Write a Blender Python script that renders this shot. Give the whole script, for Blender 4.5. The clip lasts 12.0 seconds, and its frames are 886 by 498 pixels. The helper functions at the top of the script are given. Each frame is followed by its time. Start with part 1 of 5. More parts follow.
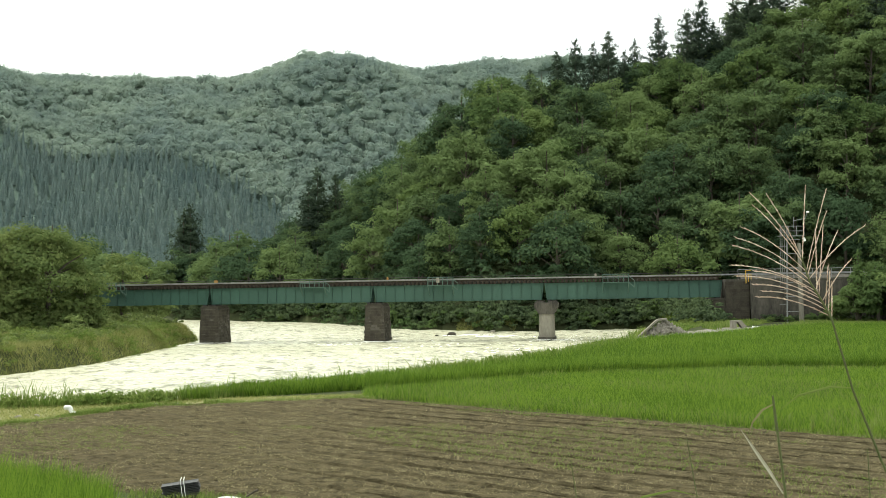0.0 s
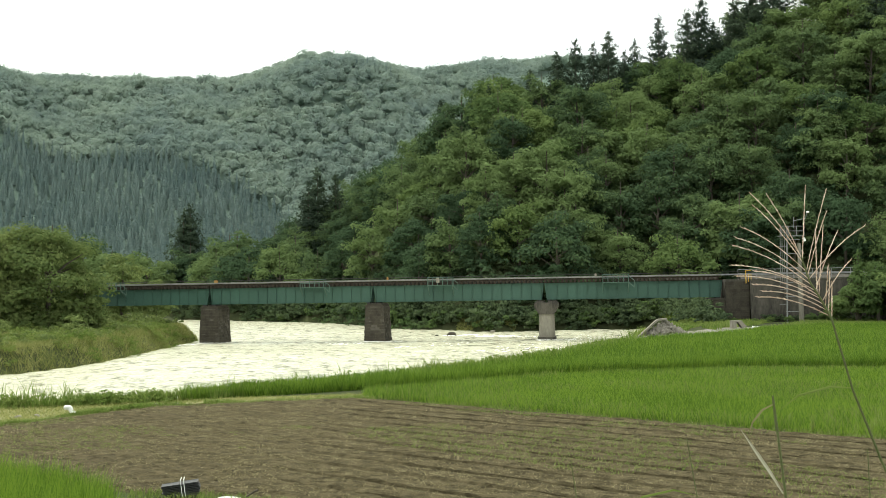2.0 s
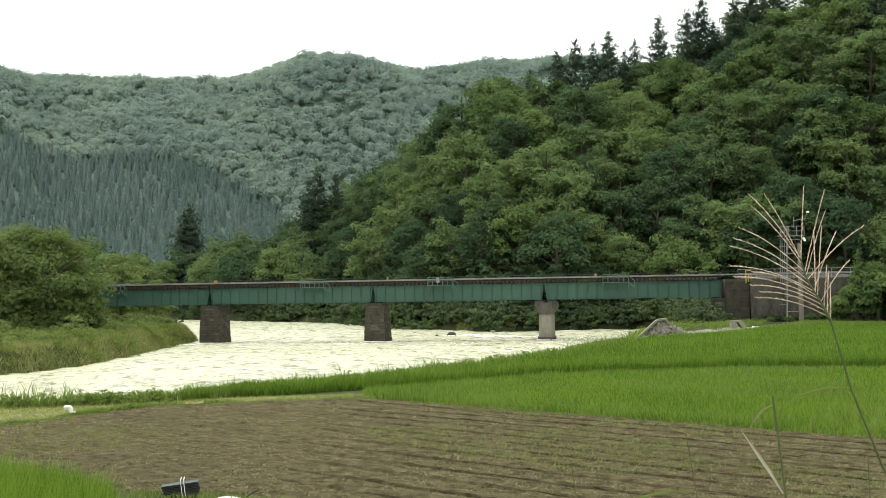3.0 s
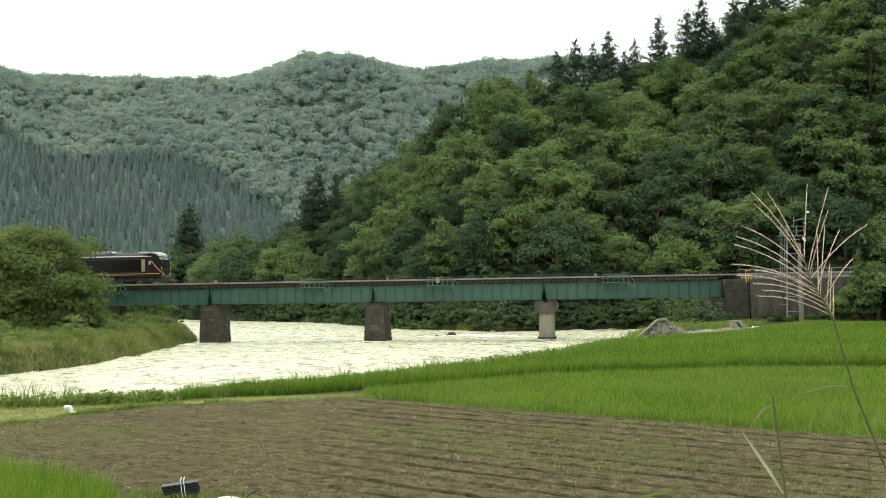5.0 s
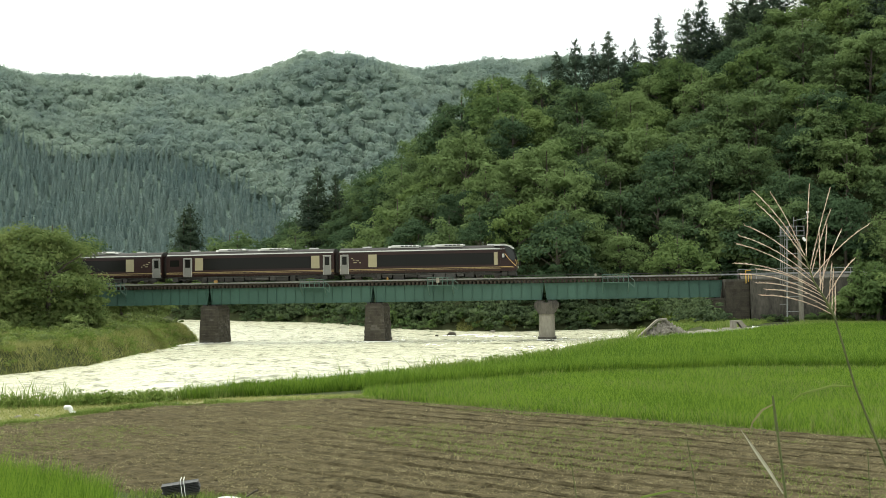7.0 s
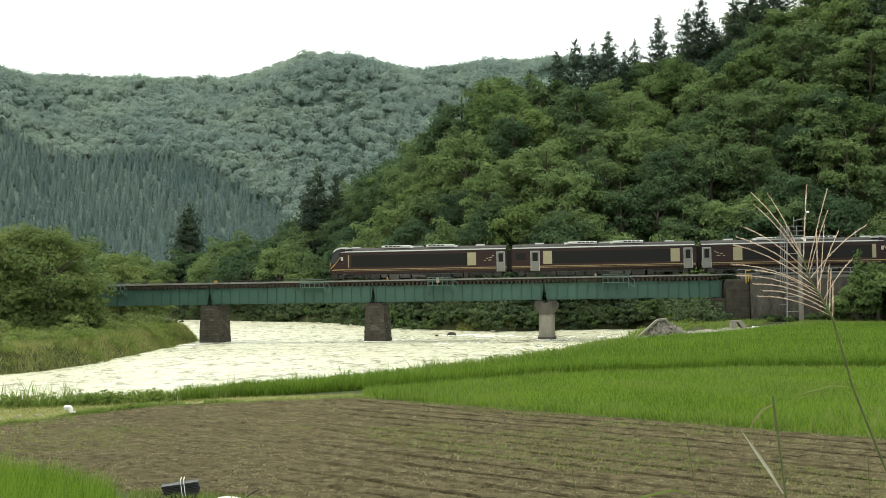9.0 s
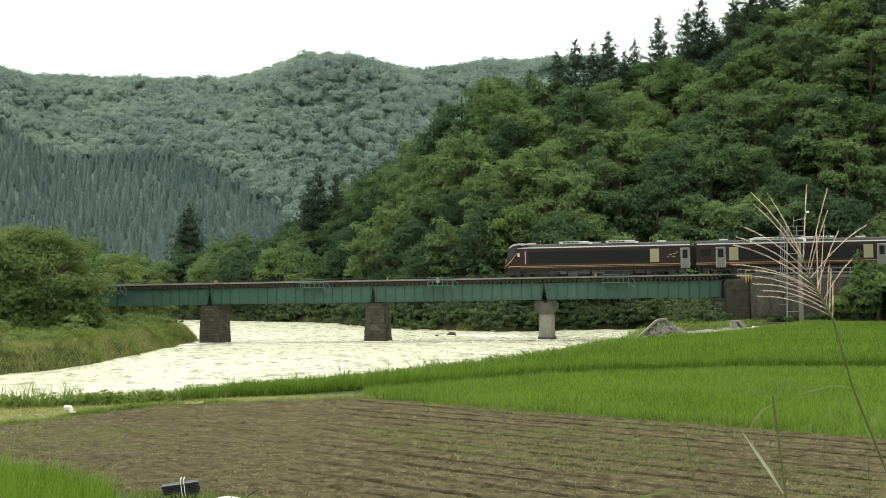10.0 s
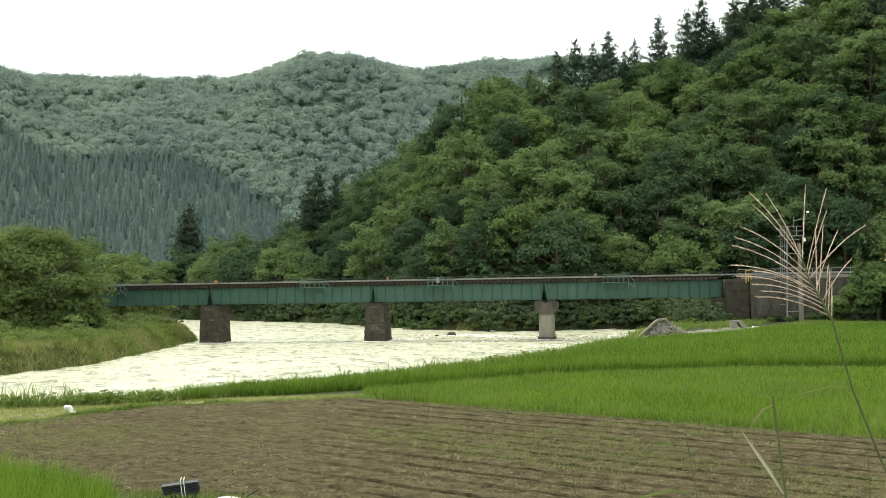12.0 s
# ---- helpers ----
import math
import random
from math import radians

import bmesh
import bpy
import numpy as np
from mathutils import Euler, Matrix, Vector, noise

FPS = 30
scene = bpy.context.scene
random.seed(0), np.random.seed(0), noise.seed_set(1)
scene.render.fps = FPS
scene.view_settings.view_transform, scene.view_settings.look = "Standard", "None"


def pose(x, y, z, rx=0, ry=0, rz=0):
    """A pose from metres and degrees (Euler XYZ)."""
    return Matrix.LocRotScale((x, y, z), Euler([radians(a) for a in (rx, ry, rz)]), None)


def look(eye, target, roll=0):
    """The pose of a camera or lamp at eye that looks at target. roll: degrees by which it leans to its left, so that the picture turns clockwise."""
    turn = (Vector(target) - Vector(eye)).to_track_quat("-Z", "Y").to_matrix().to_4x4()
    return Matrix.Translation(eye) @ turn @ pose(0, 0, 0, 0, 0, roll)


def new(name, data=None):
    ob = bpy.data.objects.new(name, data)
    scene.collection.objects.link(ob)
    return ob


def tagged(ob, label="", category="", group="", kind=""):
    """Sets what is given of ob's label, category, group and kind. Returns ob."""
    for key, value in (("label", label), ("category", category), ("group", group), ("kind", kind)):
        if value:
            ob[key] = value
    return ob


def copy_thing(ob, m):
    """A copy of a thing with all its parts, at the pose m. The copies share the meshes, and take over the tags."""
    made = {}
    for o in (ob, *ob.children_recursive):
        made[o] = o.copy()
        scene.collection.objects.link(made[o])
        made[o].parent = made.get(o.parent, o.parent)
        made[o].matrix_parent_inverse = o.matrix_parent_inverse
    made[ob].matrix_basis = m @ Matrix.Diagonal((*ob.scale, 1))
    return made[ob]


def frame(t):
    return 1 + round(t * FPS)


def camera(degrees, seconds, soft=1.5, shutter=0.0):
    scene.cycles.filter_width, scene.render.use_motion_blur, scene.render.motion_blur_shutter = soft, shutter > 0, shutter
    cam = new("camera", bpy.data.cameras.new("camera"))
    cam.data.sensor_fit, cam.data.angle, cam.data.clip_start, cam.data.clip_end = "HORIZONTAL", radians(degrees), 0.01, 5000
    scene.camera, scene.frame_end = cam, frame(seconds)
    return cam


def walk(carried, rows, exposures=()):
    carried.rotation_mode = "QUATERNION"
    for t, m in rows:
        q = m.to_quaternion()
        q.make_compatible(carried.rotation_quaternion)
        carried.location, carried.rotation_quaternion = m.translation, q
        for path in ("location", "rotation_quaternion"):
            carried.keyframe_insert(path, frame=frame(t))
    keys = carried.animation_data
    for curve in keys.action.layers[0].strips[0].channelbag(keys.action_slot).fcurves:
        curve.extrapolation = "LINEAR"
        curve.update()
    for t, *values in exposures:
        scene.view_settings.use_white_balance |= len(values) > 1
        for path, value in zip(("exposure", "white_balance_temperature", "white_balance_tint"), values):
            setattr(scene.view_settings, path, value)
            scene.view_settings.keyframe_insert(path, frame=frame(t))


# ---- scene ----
cam = camera(45, 12.0, soft=0.5)
EYE = (0.0, 0.0, 3.5)
VIEW = look(EYE, (0.0, 100.0, 3.5 + 100 * math.tan(radians(1.967))), roll=-0.6)
walk(cam, [(0.0, VIEW), (12.0, VIEW)], exposures=[(0.0, 0.66, 6750, 1), (12.0, 0.66, 6750, 1)])

# ---- daylight: bright hazy sky, soft high sun to the left of the view ----
SUN_ELEVATION, SUN_AZIMUTH = radians(62), radians(-48)
world = bpy.data.worlds.new("sky")
scene.world = world
world.use_nodes = True
wn, wl = world.node_tree.nodes, world.node_tree.links
sky = wn.new("ShaderNodeTexSky")
sky.sky_type, sky.sun_disc = "NISHITA", False
sky.sun_elevation, sky.sun_rotation = SUN_ELEVATION, SUN_AZIMUTH
sky.dust_density, sky.air_density = 6.0, 1.0
sky_gain = wn.new("ShaderNodeVectorMath")
sky_gain.operation = "SCALE"
sky_gain.inputs["Scale"].default_value = 1.0
wl.new(sky.outputs[0], sky_gain.inputs[0])
cloud = wn.new("ShaderNodeTexNoise")
cloud.inputs["Scale"].default_value, cloud.inputs["Detail"].default_value = 2.2, 4
cloud_ramp = wn.new("ShaderNodeValToRGB")
cloud_ramp.color_ramp.elements[0].position, cloud_ramp.color_ramp.elements[0].color = 0.3, (8.4, 8.9, 9.3, 1)
cloud_ramp.color_ramp.elements[1].position, cloud_ramp.color_ramp.elements[1].color = 0.75, (9.8, 9.8, 9.6, 1)
wl.new(cloud.outputs[0], cloud_ramp.inputs[0])
overcast = wn.new("ShaderNodeMix")
overcast.data_type = "RGBA"
overcast.inputs[0].default_value = 0.88
wl.new(sky_gain.outputs[0], overcast.inputs[6])
wl.new(cloud_ramp.outputs[0], overcast.inputs[7])
wl.new(overcast.outputs[2], wn["Background"].inputs[0])
wn["Background"].inputs[1].default_value = 0.12

sun = new("sun", bpy.data.lights.new("sun", "SUN"))
sun.data.energy, sun.data.angle, sun.data.color = 1.5, radians(14), (1.0, 0.97, 0.90)
SUN_DIR = Vector((math.sin(SUN_AZIMUTH) * math.cos(SUN_ELEVATION), math.cos(SUN_AZIMUTH) * math.cos(SUN_ELEVATION), math.sin(SUN_ELEVATION)))
sun.matrix_world = look(SUN_DIR * 500, (0, 0, 0))


# ---- materials ----
def mat(name, c1, c2=None, rough=0.8, scale=3.0, fine=0.0, bump=0.0, metal=0.0, spec=0.4, translucent=0.0, island=0.0, objects=0.0, stretch=None, space="Object", lo=0.45, hi=1.0):
    """A node material: two colours mixed by noise at two scales, with relief, and where asked variation by piece or by object."""
    m = bpy.data.materials.new(name)
    m.use_nodes = True
    n, l = m.node_tree.nodes, m.node_tree.links
    bsdf = n["Principled BSDF"]
    bsdf.inputs["Roughness"].default_value = rough
    bsdf.inputs["Metallic"].default_value = metal
    bsdf.inputs["Specular IOR Level"].default_value = spec
    c2 = c2 or tuple(v * 0.8 for v in c1)
    tc = n.new("ShaderNodeTexCoord")
    vec = tc.outputs[space]
    if stretch:
        mp = n.new("ShaderNodeMapping")
        mp.inputs["Scale"].default_value = stretch
        l.new(vec, mp.inputs[0])
        vec = mp.outputs[0]
    big = n.new("ShaderNodeTexNoise")
    big.inputs["Scale"].default_value, big.inputs["Detail"].default_value = scale, 5
    l.new(vec, big.inputs["Vector"])
    fine_noise = n.new("ShaderNodeTexNoise")
    fine_noise.inputs["Scale"].default_value, fine_noise.inputs["Detail"].default_value = fine or scale * 9, 3
    l.new(vec, fine_noise.inputs["Vector"])
    add = n.new("ShaderNodeMath")
    add.operation = "MULTIPLY_ADD"
    l.new(fine_noise.outputs[0], add.inputs[0])
    add.inputs[1].default_value = 0.5
    l.new(big.outputs[0], add.inputs[2])
    value = add.outputs[0]
    for amount, node, out in ((island, "ShaderNodeNewGeometry", "Random Per Island"), (objects, "ShaderNodeObjectInfo", "Random")):
        if amount:
            src = n.new(node)
            more = n.new("ShaderNodeMath")
            more.operation = "MULTIPLY_ADD"
            l.new(src.outputs[out], more.inputs[0])
            more.inputs[1].default_value = amount
            l.new(value, more.inputs[2])
            less = n.new("ShaderNodeMath")
            less.operation = "SUBTRACT"
            l.new(more.outputs[0], less.inputs[0])
            less.inputs[1].default_value = amount / 2
            value = less.outputs[0]
    ramp = n.new("ShaderNodeValToRGB")
    ramp.color_ramp.elements[0].position, ramp.color_ramp.elements[0].color = lo, (*c1, 1)
    ramp.color_ramp.elements[1].position, ramp.color_ramp.elements[1].color = hi, (*c2, 1)
    l.new(value, ramp.inputs[0])
    l.new(ramp.outputs[0], bsdf.inputs["Base Color"])
    if bump:
        b = n.new("ShaderNodeBump")
        b.inputs["Strength"].default_value, b.inputs["Distance"].default_value = 0.8, bump
        l.new(add.outputs[0], b.inputs["Height"])
        l.new(b.outputs[0], bsdf.inputs["Normal"])
    if translucent:
        tr = n.new("ShaderNodeBsdfTranslucent")
        l.new(ramp.outputs[0], tr.inputs["Color"])
        mix = n.new("ShaderNodeMixShader")
        mix.inputs[0].default_value = translucent
        l.new(bsdf.outputs[0], mix.inputs[1])
        l.new(tr.outputs[0], mix.inputs[2])
        l.new(mix.outputs[0], n["Material Output"].inputs[0])
    return m


M = {
    "earth": mat("earth", (0.036, 0.045, 0.022), (0.078, 0.088, 0.042), 0.95, 0.3, 3.5, 0.10, spec=0.03),
    "soil": mat("soil", (0.036, 0.030, 0.016), (0.115, 0.096, 0.055), 0.95, 4.0, 26.0, 0.10, spec=0.04, lo=0.52, hi=0.92),
    "ballast": mat("ballast", (0.050, 0.046, 0.040), (0.125, 0.115, 0.098), 0.95, 1.5, 14.0, 0.05),
    "clod": mat("clod", (0.080, 0.067, 0.038), (0.210, 0.180, 0.110), 0.95, 3.0, 30.0, 0.0, spec=0.04, island=1.0),
    # Muddy, with sky glare and dark ripple dashes put into the colour.
    "water": mat("water", (0.28, 0.275, 0.195), (0.64, 0.625, 0.465), 0.24, 0.8, 2.6, 0.55, spec=0.4, stretch=(1.0, 0.7, 1), lo=0.55, hi=0.74),
    "foam": mat("foam", (0.72, 0.72, 0.64), (0.82, 0.82, 0.74), 0.7, 2.0, 9.0, 0.03),
    # The dark end is raised and greyed for haze over the hill.
    "leaf": mat("leaf", (0.064, 0.106, 0.054), (0.155, 0.215, 0.084), 0.8, 0.10, 1.4, translucent=0.45, island=0.20, objects=1.0, spec=0.05),
    # The leaf colour again, darkened to hold the shade along the shore.
    "leaf_shaded": mat("leaf_shaded", (0.056, 0.085, 0.048), (0.118, 0.158, 0.074), 0.8, 0.22, 2.0, translucent=0.42, island=0.3, spec=0.05),
    "leaf_light": mat("leaf_light", (0.088, 0.138, 0.050), (0.168, 0.230, 0.078), 0.75, 0.2, 2.0, translucent=0.48, island=0.3, objects=0.5, spec=0.05),
    "leaf_willow": mat("leaf_willow", (0.105, 0.150, 0.048), (0.220, 0.270, 0.094), 0.7, 0.35, 2.0, translucent=0.45, island=0.4, objects=0.3, spec=0.08),
    "needle": mat("needle", (0.036, 0.056, 0.040), (0.068, 0.096, 0.058), 0.8, 0.3, 2.5, translucent=0.3, island=0.3, objects=0.4, spec=0.05),
    # Haze over the far mountain is put into these three base colours.
    "far_leaf_hazed": mat("far_leaf_hazed", (0.205, 0.270, 0.255), (0.325, 0.395, 0.325), 0.9, 0.014, 0.09, translucent=0.48, island=0.14, spec=0.02, lo=0.50, hi=0.95),
    "far_needle_hazed": mat("far_needle_hazed", (0.135, 0.192, 0.188), (0.215, 0.275, 0.252), 0.9, 0.03, 0.20, translucent=0.4, island=0.12, spec=0.02, lo=0.50, hi=0.95),
    "far_floor_hazed": mat("far_floor_hazed", (0.100, 0.145, 0.125), (0.150, 0.200, 0.160), 0.95, 0.05, 0.3, spec=0.02),
    "bark": mat("bark", (0.055, 0.045, 0.034), (0.11, 0.095, 0.075), 0.95, 2.0, 20.0, 0.04, stretch=(1, 1, 0.25)),
    "rice": mat("rice", (0.082, 0.160, 0.014), (0.225, 0.335, 0.046), 0.5, 0.25, 4.0, translucent=0.5, island=1.1, spec=0.2, lo=0.40, hi=1.05),
    "rice_dark": mat("rice_dark", (0.068, 0.142, 0.013), (0.190, 0.288, 0.040), 0.5, 0.2, 3.0, translucent=0.5, island=1.1, spec=0.2, lo=0.40, hi=1.05),
    "weed": mat("weed", (0.115, 0.185, 0.034), (0.235, 0.285, 0.085), 0.6, 0.15, 1.2, translucent=0.5, island=0.5, spec=0.1),
    "reed": mat("reed", (0.165, 0.200, 0.052), (0.350, 0.345, 0.140), 0.6, 0.25, 2.0, translucent=0.5, island=0.8, spec=0.1),
    "straw": mat("straw", (0.15, 0.13, 0.068), (0.36, 0.32, 0.185), 0.8, 0.8, 6.0, translucent=0.2, island=0.8, spec=0.05),
    "mown": mat("mown", (0.15, 0.165, 0.055), (0.30, 0.28, 0.13), 0.9, 0.9, 12.0, 0.03),
    "gravel": mat("gravel", (0.12, 0.11, 0.09), (0.27, 0.25, 0.21), 0.95, 0.8, 12.0, 0.05, island=0.3),
    "green_paint": mat("green_paint", (0.024, 0.066, 0.048), (0.040, 0.096, 0.072), 0.55, 0.35, 5.0, 0.004, stretch=(1, 1, 0.5)),
    "green_rail": mat("green_rail", (0.055, 0.105, 0.082), (0.095, 0.150, 0.122), 0.55, 1.5, 9.0),
    "stone": mat("stone", (0.027, 0.023, 0.0165), (0.068, 0.059, 0.044), 0.95, 1.6, 9.0, 0.05, island=0.22),
    "concrete": mat("concrete", (0.125, 0.115, 0.092), (0.27, 0.25, 0.205), 0.92, 0.8, 7.0, 0.015, stretch=(1, 1, 0.35)),
    "concrete_dark": mat("concrete_dark", (0.030, 0.027, 0.022), (0.105, 0.095, 0.078), 0.92, 0.7, 6.0, 0.02, stretch=(1, 1, 0.35), lo=0.52, hi=0.88),
    "sleeper": mat("sleeper", (0.022, 0.0175, 0.0135), (0.050, 0.038, 0.028), 0.95, 2.0, 14.0, 0.01, island=0.5),
    "trough": mat("trough", (0.155, 0.152, 0.14), (0.23, 0.225, 0.205), 0.8, 0.6, 6.0),
    "galvanised": mat("galvanised", (0.19, 0.195, 0.195), (0.29, 0.295, 0.29), 0.55, 1.5, 12.0, metal=0.3),
    "yellow": mat("yellow", (0.55, 0.33, 0.03), (0.68, 0.44, 0.05), 0.55, 2.0),
    "orange": mat("orange", (0.24, 0.14, 0.04), (0.32, 0.19, 0.06), 0.6, 2.0),
    "white": mat("white", (0.70, 0.70, 0.68), (0.80, 0.80, 0.78), 0.6, 1.2, 8.0),
    "maroon": mat("maroon", (0.017, 0.0075, 0.0065), (0.025, 0.010, 0.0085), 0.35, 0.4, 4.0, spec=0.22),
    "black_paint": mat("black_paint", (0.008, 0.008, 0.007), (0.011, 0.010, 0.010), 0.2, 0.5, 4.0, spec=0.15),
    "gold": mat("gold", (0.21, 0.150, 0.066), (0.27, 0.195, 0.09), 0.45, 1.0),
    "gold_bright": mat("gold_bright", (0.34, 0.215, 0.080), (0.42, 0.28, 0.11), 0.45, 1.0),
    "cream": mat("cream", (0.245, 0.215, 0.130), (0.300, 0.262, 0.165), 0.5, 1.0),
    "door_grey": mat("door_grey", (0.125, 0.122, 0.112), (0.165, 0.16, 0.148), 0.45, 1.0),
    "roof_silver": mat("roof_silver", (0.30, 0.30, 0.285), (0.38, 0.38, 0.36), 0.45, 0.7, 6.0),
    "roof_dark": mat("roof_dark", (0.030, 0.028, 0.026), (0.052, 0.049, 0.046), 0.7, 0.7, 6.0, spec=0.15),
    "unit_white": mat("unit_white", (0.33, 0.33, 0.315), (0.42, 0.42, 0.40), 0.5, 0.7, 6.0),
    "undergear": mat("undergear", (0.014, 0.013, 0.012), (0.036, 0.033, 0.029), 0.8, 1.5, 10.0),
    "undergear_grey": mat("undergear_grey", (0.034, 0.033, 0.030), (0.075, 0.071, 0.064), 0.7, 1.5, 10.0),
    "wheel_steel": mat("wheel_steel", (0.08, 0.07, 0.06), (0.15, 0.13, 0.11), 0.5, 1.5, 10.0, metal=0.6),
    "black_plastic": mat("black_plastic", (0.030, 0.030, 0.031), (0.062, 0.062, 0.062), 0.5, 3.0, 20.0),
    "plume": mat("plume", (0.42, 0.28, 0.20), (0.80, 0.68, 0.56), 0.7, 30.0, 120.0, translucent=0.3, island=0.6),
    "stem": mat("stem", (0.062, 0.080, 0.022), (0.115, 0.128, 0.045), 0.6, 20.0, 90.0, island=0.3),
    "dry_leaf": mat("dry_leaf", (0.40, 0.38, 0.28), (0.55, 0.52, 0.42), 0.7, 15.0, 80.0, translucent=0.3),
    "lamp_lens": mat("lamp_lens", (0.75, 0.75, 0.70), (0.8, 0.8, 0.76), 0.15, 3.0),
}


def glass(name, tint, rough=0.05, spec=0.12):
    """Dark coach glass: a nearly black reflecting pane."""
    m = bpy.data.materials.new(name)
    m.use_nodes = True
    b = m.node_tree.nodes["Principled BSDF"]
    b.inputs["Base Color"].default_value = (*tint, 1)
    b.inputs["Roughness"].default_value = rough
    b.inputs["Specular IOR Level"].default_value = spec
    return m


M["glass"] = glass("glass", (0.010, 0.010, 0.009), 0.15)
M["windscreen"] = glass("windscreen", (0.018, 0.019, 0.018), 0.08, 0.3)


# ---- mesh helpers ----
class Shape:
    """Collects simple solids into one mesh."""

    def __init__(self):
        self.v, self.f = [], []

    def add(self, verts, faces):
        o = len(self.v)
        self.v += [tuple(p) for p in verts]
        self.f += [tuple(i + o for i in q) for q in faces]
        return self

    def box(self, x0, x1, y0, y1, z0, z1, m=None):
        p = [(x, y, z) for z in (z0, z1) for x, y in ((x0, y0), (x1, y0), (x1, y1), (x0, y1))]
        if m is not None:
            p = [m @ Vector(q) for q in p]
        return self.add(p, [(3, 2, 1, 0), (4, 5, 6, 7), (0, 1, 5, 4), (1, 2, 6, 5), (2, 3, 7, 6), (3, 0, 4, 7)])

    def prism(self, outline, x0, x1, axis="x", m=None):
        """A closed outline of (a, b) pairs drawn out along an axis."""
        n = len(outline)
        put = {"x": lambda d, a, b: (d, a, b), "y": lambda d, a, b: (a, d, b), "z": lambda d, a, b: (a, b, d)}[axis]
        p = [put(d, a, b) for d in (x0, x1) for a, b in outline]
        if m is not None:
            p = [m @ Vector(q) for q in p]
        return self.add(p, [tuple(range(n))[::-1], tuple(range(n, 2 * n))] + [(i, (i + 1) % n, n + (i + 1) % n, n + i) for i in range(n)])

    def tube(self, path, radii, sides=6):
        rings, path = [], [Vector(p) for p in path]
        for i, p in enumerate(path):
            d = (path[min(i + 1, len(path) - 1)] - path[max(i - 1, 0)]).normalized()
            a = d.cross(Vector((0.31, 0.95, 0.05))).normalized()
            b = d.cross(a)
            r = radii[i] if isinstance(radii, (list, tuple)) else radii
            rings.append([p + (a * math.cos(k * math.tau / sides) + b * math.sin(k * math.tau / sides)) * r for k in range(sides)])
        v = [q for ring in rings for q in ring]
        f = [(i * sides + k, i * sides + (k + 1) % sides, (i + 1) * sides + (k + 1) % sides, (i + 1) * sides + k) for i in range(len(path) - 1) for k in range(sides)]
        f += [tuple(range(sides))[::-1], tuple(range((len(path) - 1) * sides, len(path) * sides))]
        return self.add(v, f)

    def disc(self, c, axis, r, half, sides=20):
        c, axis = Vector(c), Vector(axis).normalized()
        return self.tube([c - axis * half, c + axis * half], r, sides)

    def mesh(self, name):
        me = bpy.data.meshes.new(name)
        me.from_pydata(self.v, [], self.f)
        me.update()
        return me


def part(name, shape, material, parent=None, label="", smooth=False):
    me = shape.mesh(name) if isinstance(shape, Shape) else shape
    if not me.materials:
        me.materials.append(material)
    if smooth:
        me.polygons.foreach_set("use_smooth", [True] * len(me.polygons))
    ob = new(name, me)
    if parent is not None:
        ob.parent = parent
    if label:
        tagged(ob, label)
    return ob


def array_mesh(name, verts, faces, material, smooth=False):
    """A mesh from numpy arrays; faces all have the same number of corners."""
    me = bpy.data.meshes.new(name)
    n, k = faces.shape
    me.vertices.add(len(verts))
    me.vertices.foreach_set("co", np.ascontiguousarray(verts, dtype=np.float32).ravel())
    me.loops.add(n * k)
    me.loops.foreach_set("vertex_index", np.ascontiguousarray(faces, dtype=np.int32).ravel())
    me.polygons.add(n)
    me.polygons.foreach_set("loop_start", np.arange(0, n * k, k, dtype=np.int32))
    me.polygons.foreach_set("use_smooth", np.full(n, smooth))
    me.update(calc_edges=True)
    me.materials.append(material)
    return me


def empty(name, m, label, category, group="", kind=""):
    e = new(name)
    e.empty_display_size = 0.3
    e.matrix_world = m
    return tagged(e, label, category, group, kind)


# ---- the lie of the land ----
RIVER = [(-90, 12), (-45, 23), (-25, 29.5), (-14, 33.5), (-9, 35), (-5, 39.5), (0, 46.5), (5, 55), (9.5, 66), (12.5, 76), (15, 88), (20, 104), (27, 121), (31, 138),
         (27, 148), (20, 149), (7.5, 147), (-7, 164), (-20, 195), (-32, 206), (-60, 235), (-160, 285),
         (-160, 250), (-60, 212), (-47, 190), (-36, 150), (-31, 135), (-30.8, 113), (-31, 94), (-34.6, 84), (-50, 66), (-110, 45)]


def polygon_distance(px, py, poly):
    """Signed distance to a closed outline, negative inside."""
    best, inside = np.full(px.shape, 1e9), np.zeros(px.shape, bool)
    for (ax, ay), (bx, by) in zip(poly, poly[1:] + poly[:1]):
        dx, dy = bx - ax, by - ay
        t = np.clip(((px - ax) * dx + (py - ay) * dy) / (dx * dx + dy * dy), 0, 1)
        best = np.minimum(best, np.hypot(px - ax - t * dx, py - ay - t * dy))
        cross = ((ay > py) != (by > py)) & (px < (bx - ax) * (py - ay) / (by - ay + 1e-12) + ax)
        inside ^= cross
    return np.where(inside, -best, best)


def smooth01(v):
    v = np.clip(v, 0, 1)
    return v * v * (3 - 2 * v)


def ripple(x, y, size, seed=0.0):
    """Cheap smooth variation, about -1 to 1."""
    a, b = x / size + seed, y / size - seed * 1.7
    return (np.sin(a * 1.0 + 1.3 * np.sin(b * 0.7)) + np.sin(b * 1.3 + 1.1 * np.sin(a * 0.9 + 2)) + 0.6 * np.sin((a + b) * 1.9 + seed)) / 2.6


def hill_foot(x):
    return np.interp(x, [-200, -110, -60, -32, -20, -7, 7.5, 30, 60, 140, 300], [330, 278, 250, 212, 200, 168, 150, 152, 148, 140, 130])


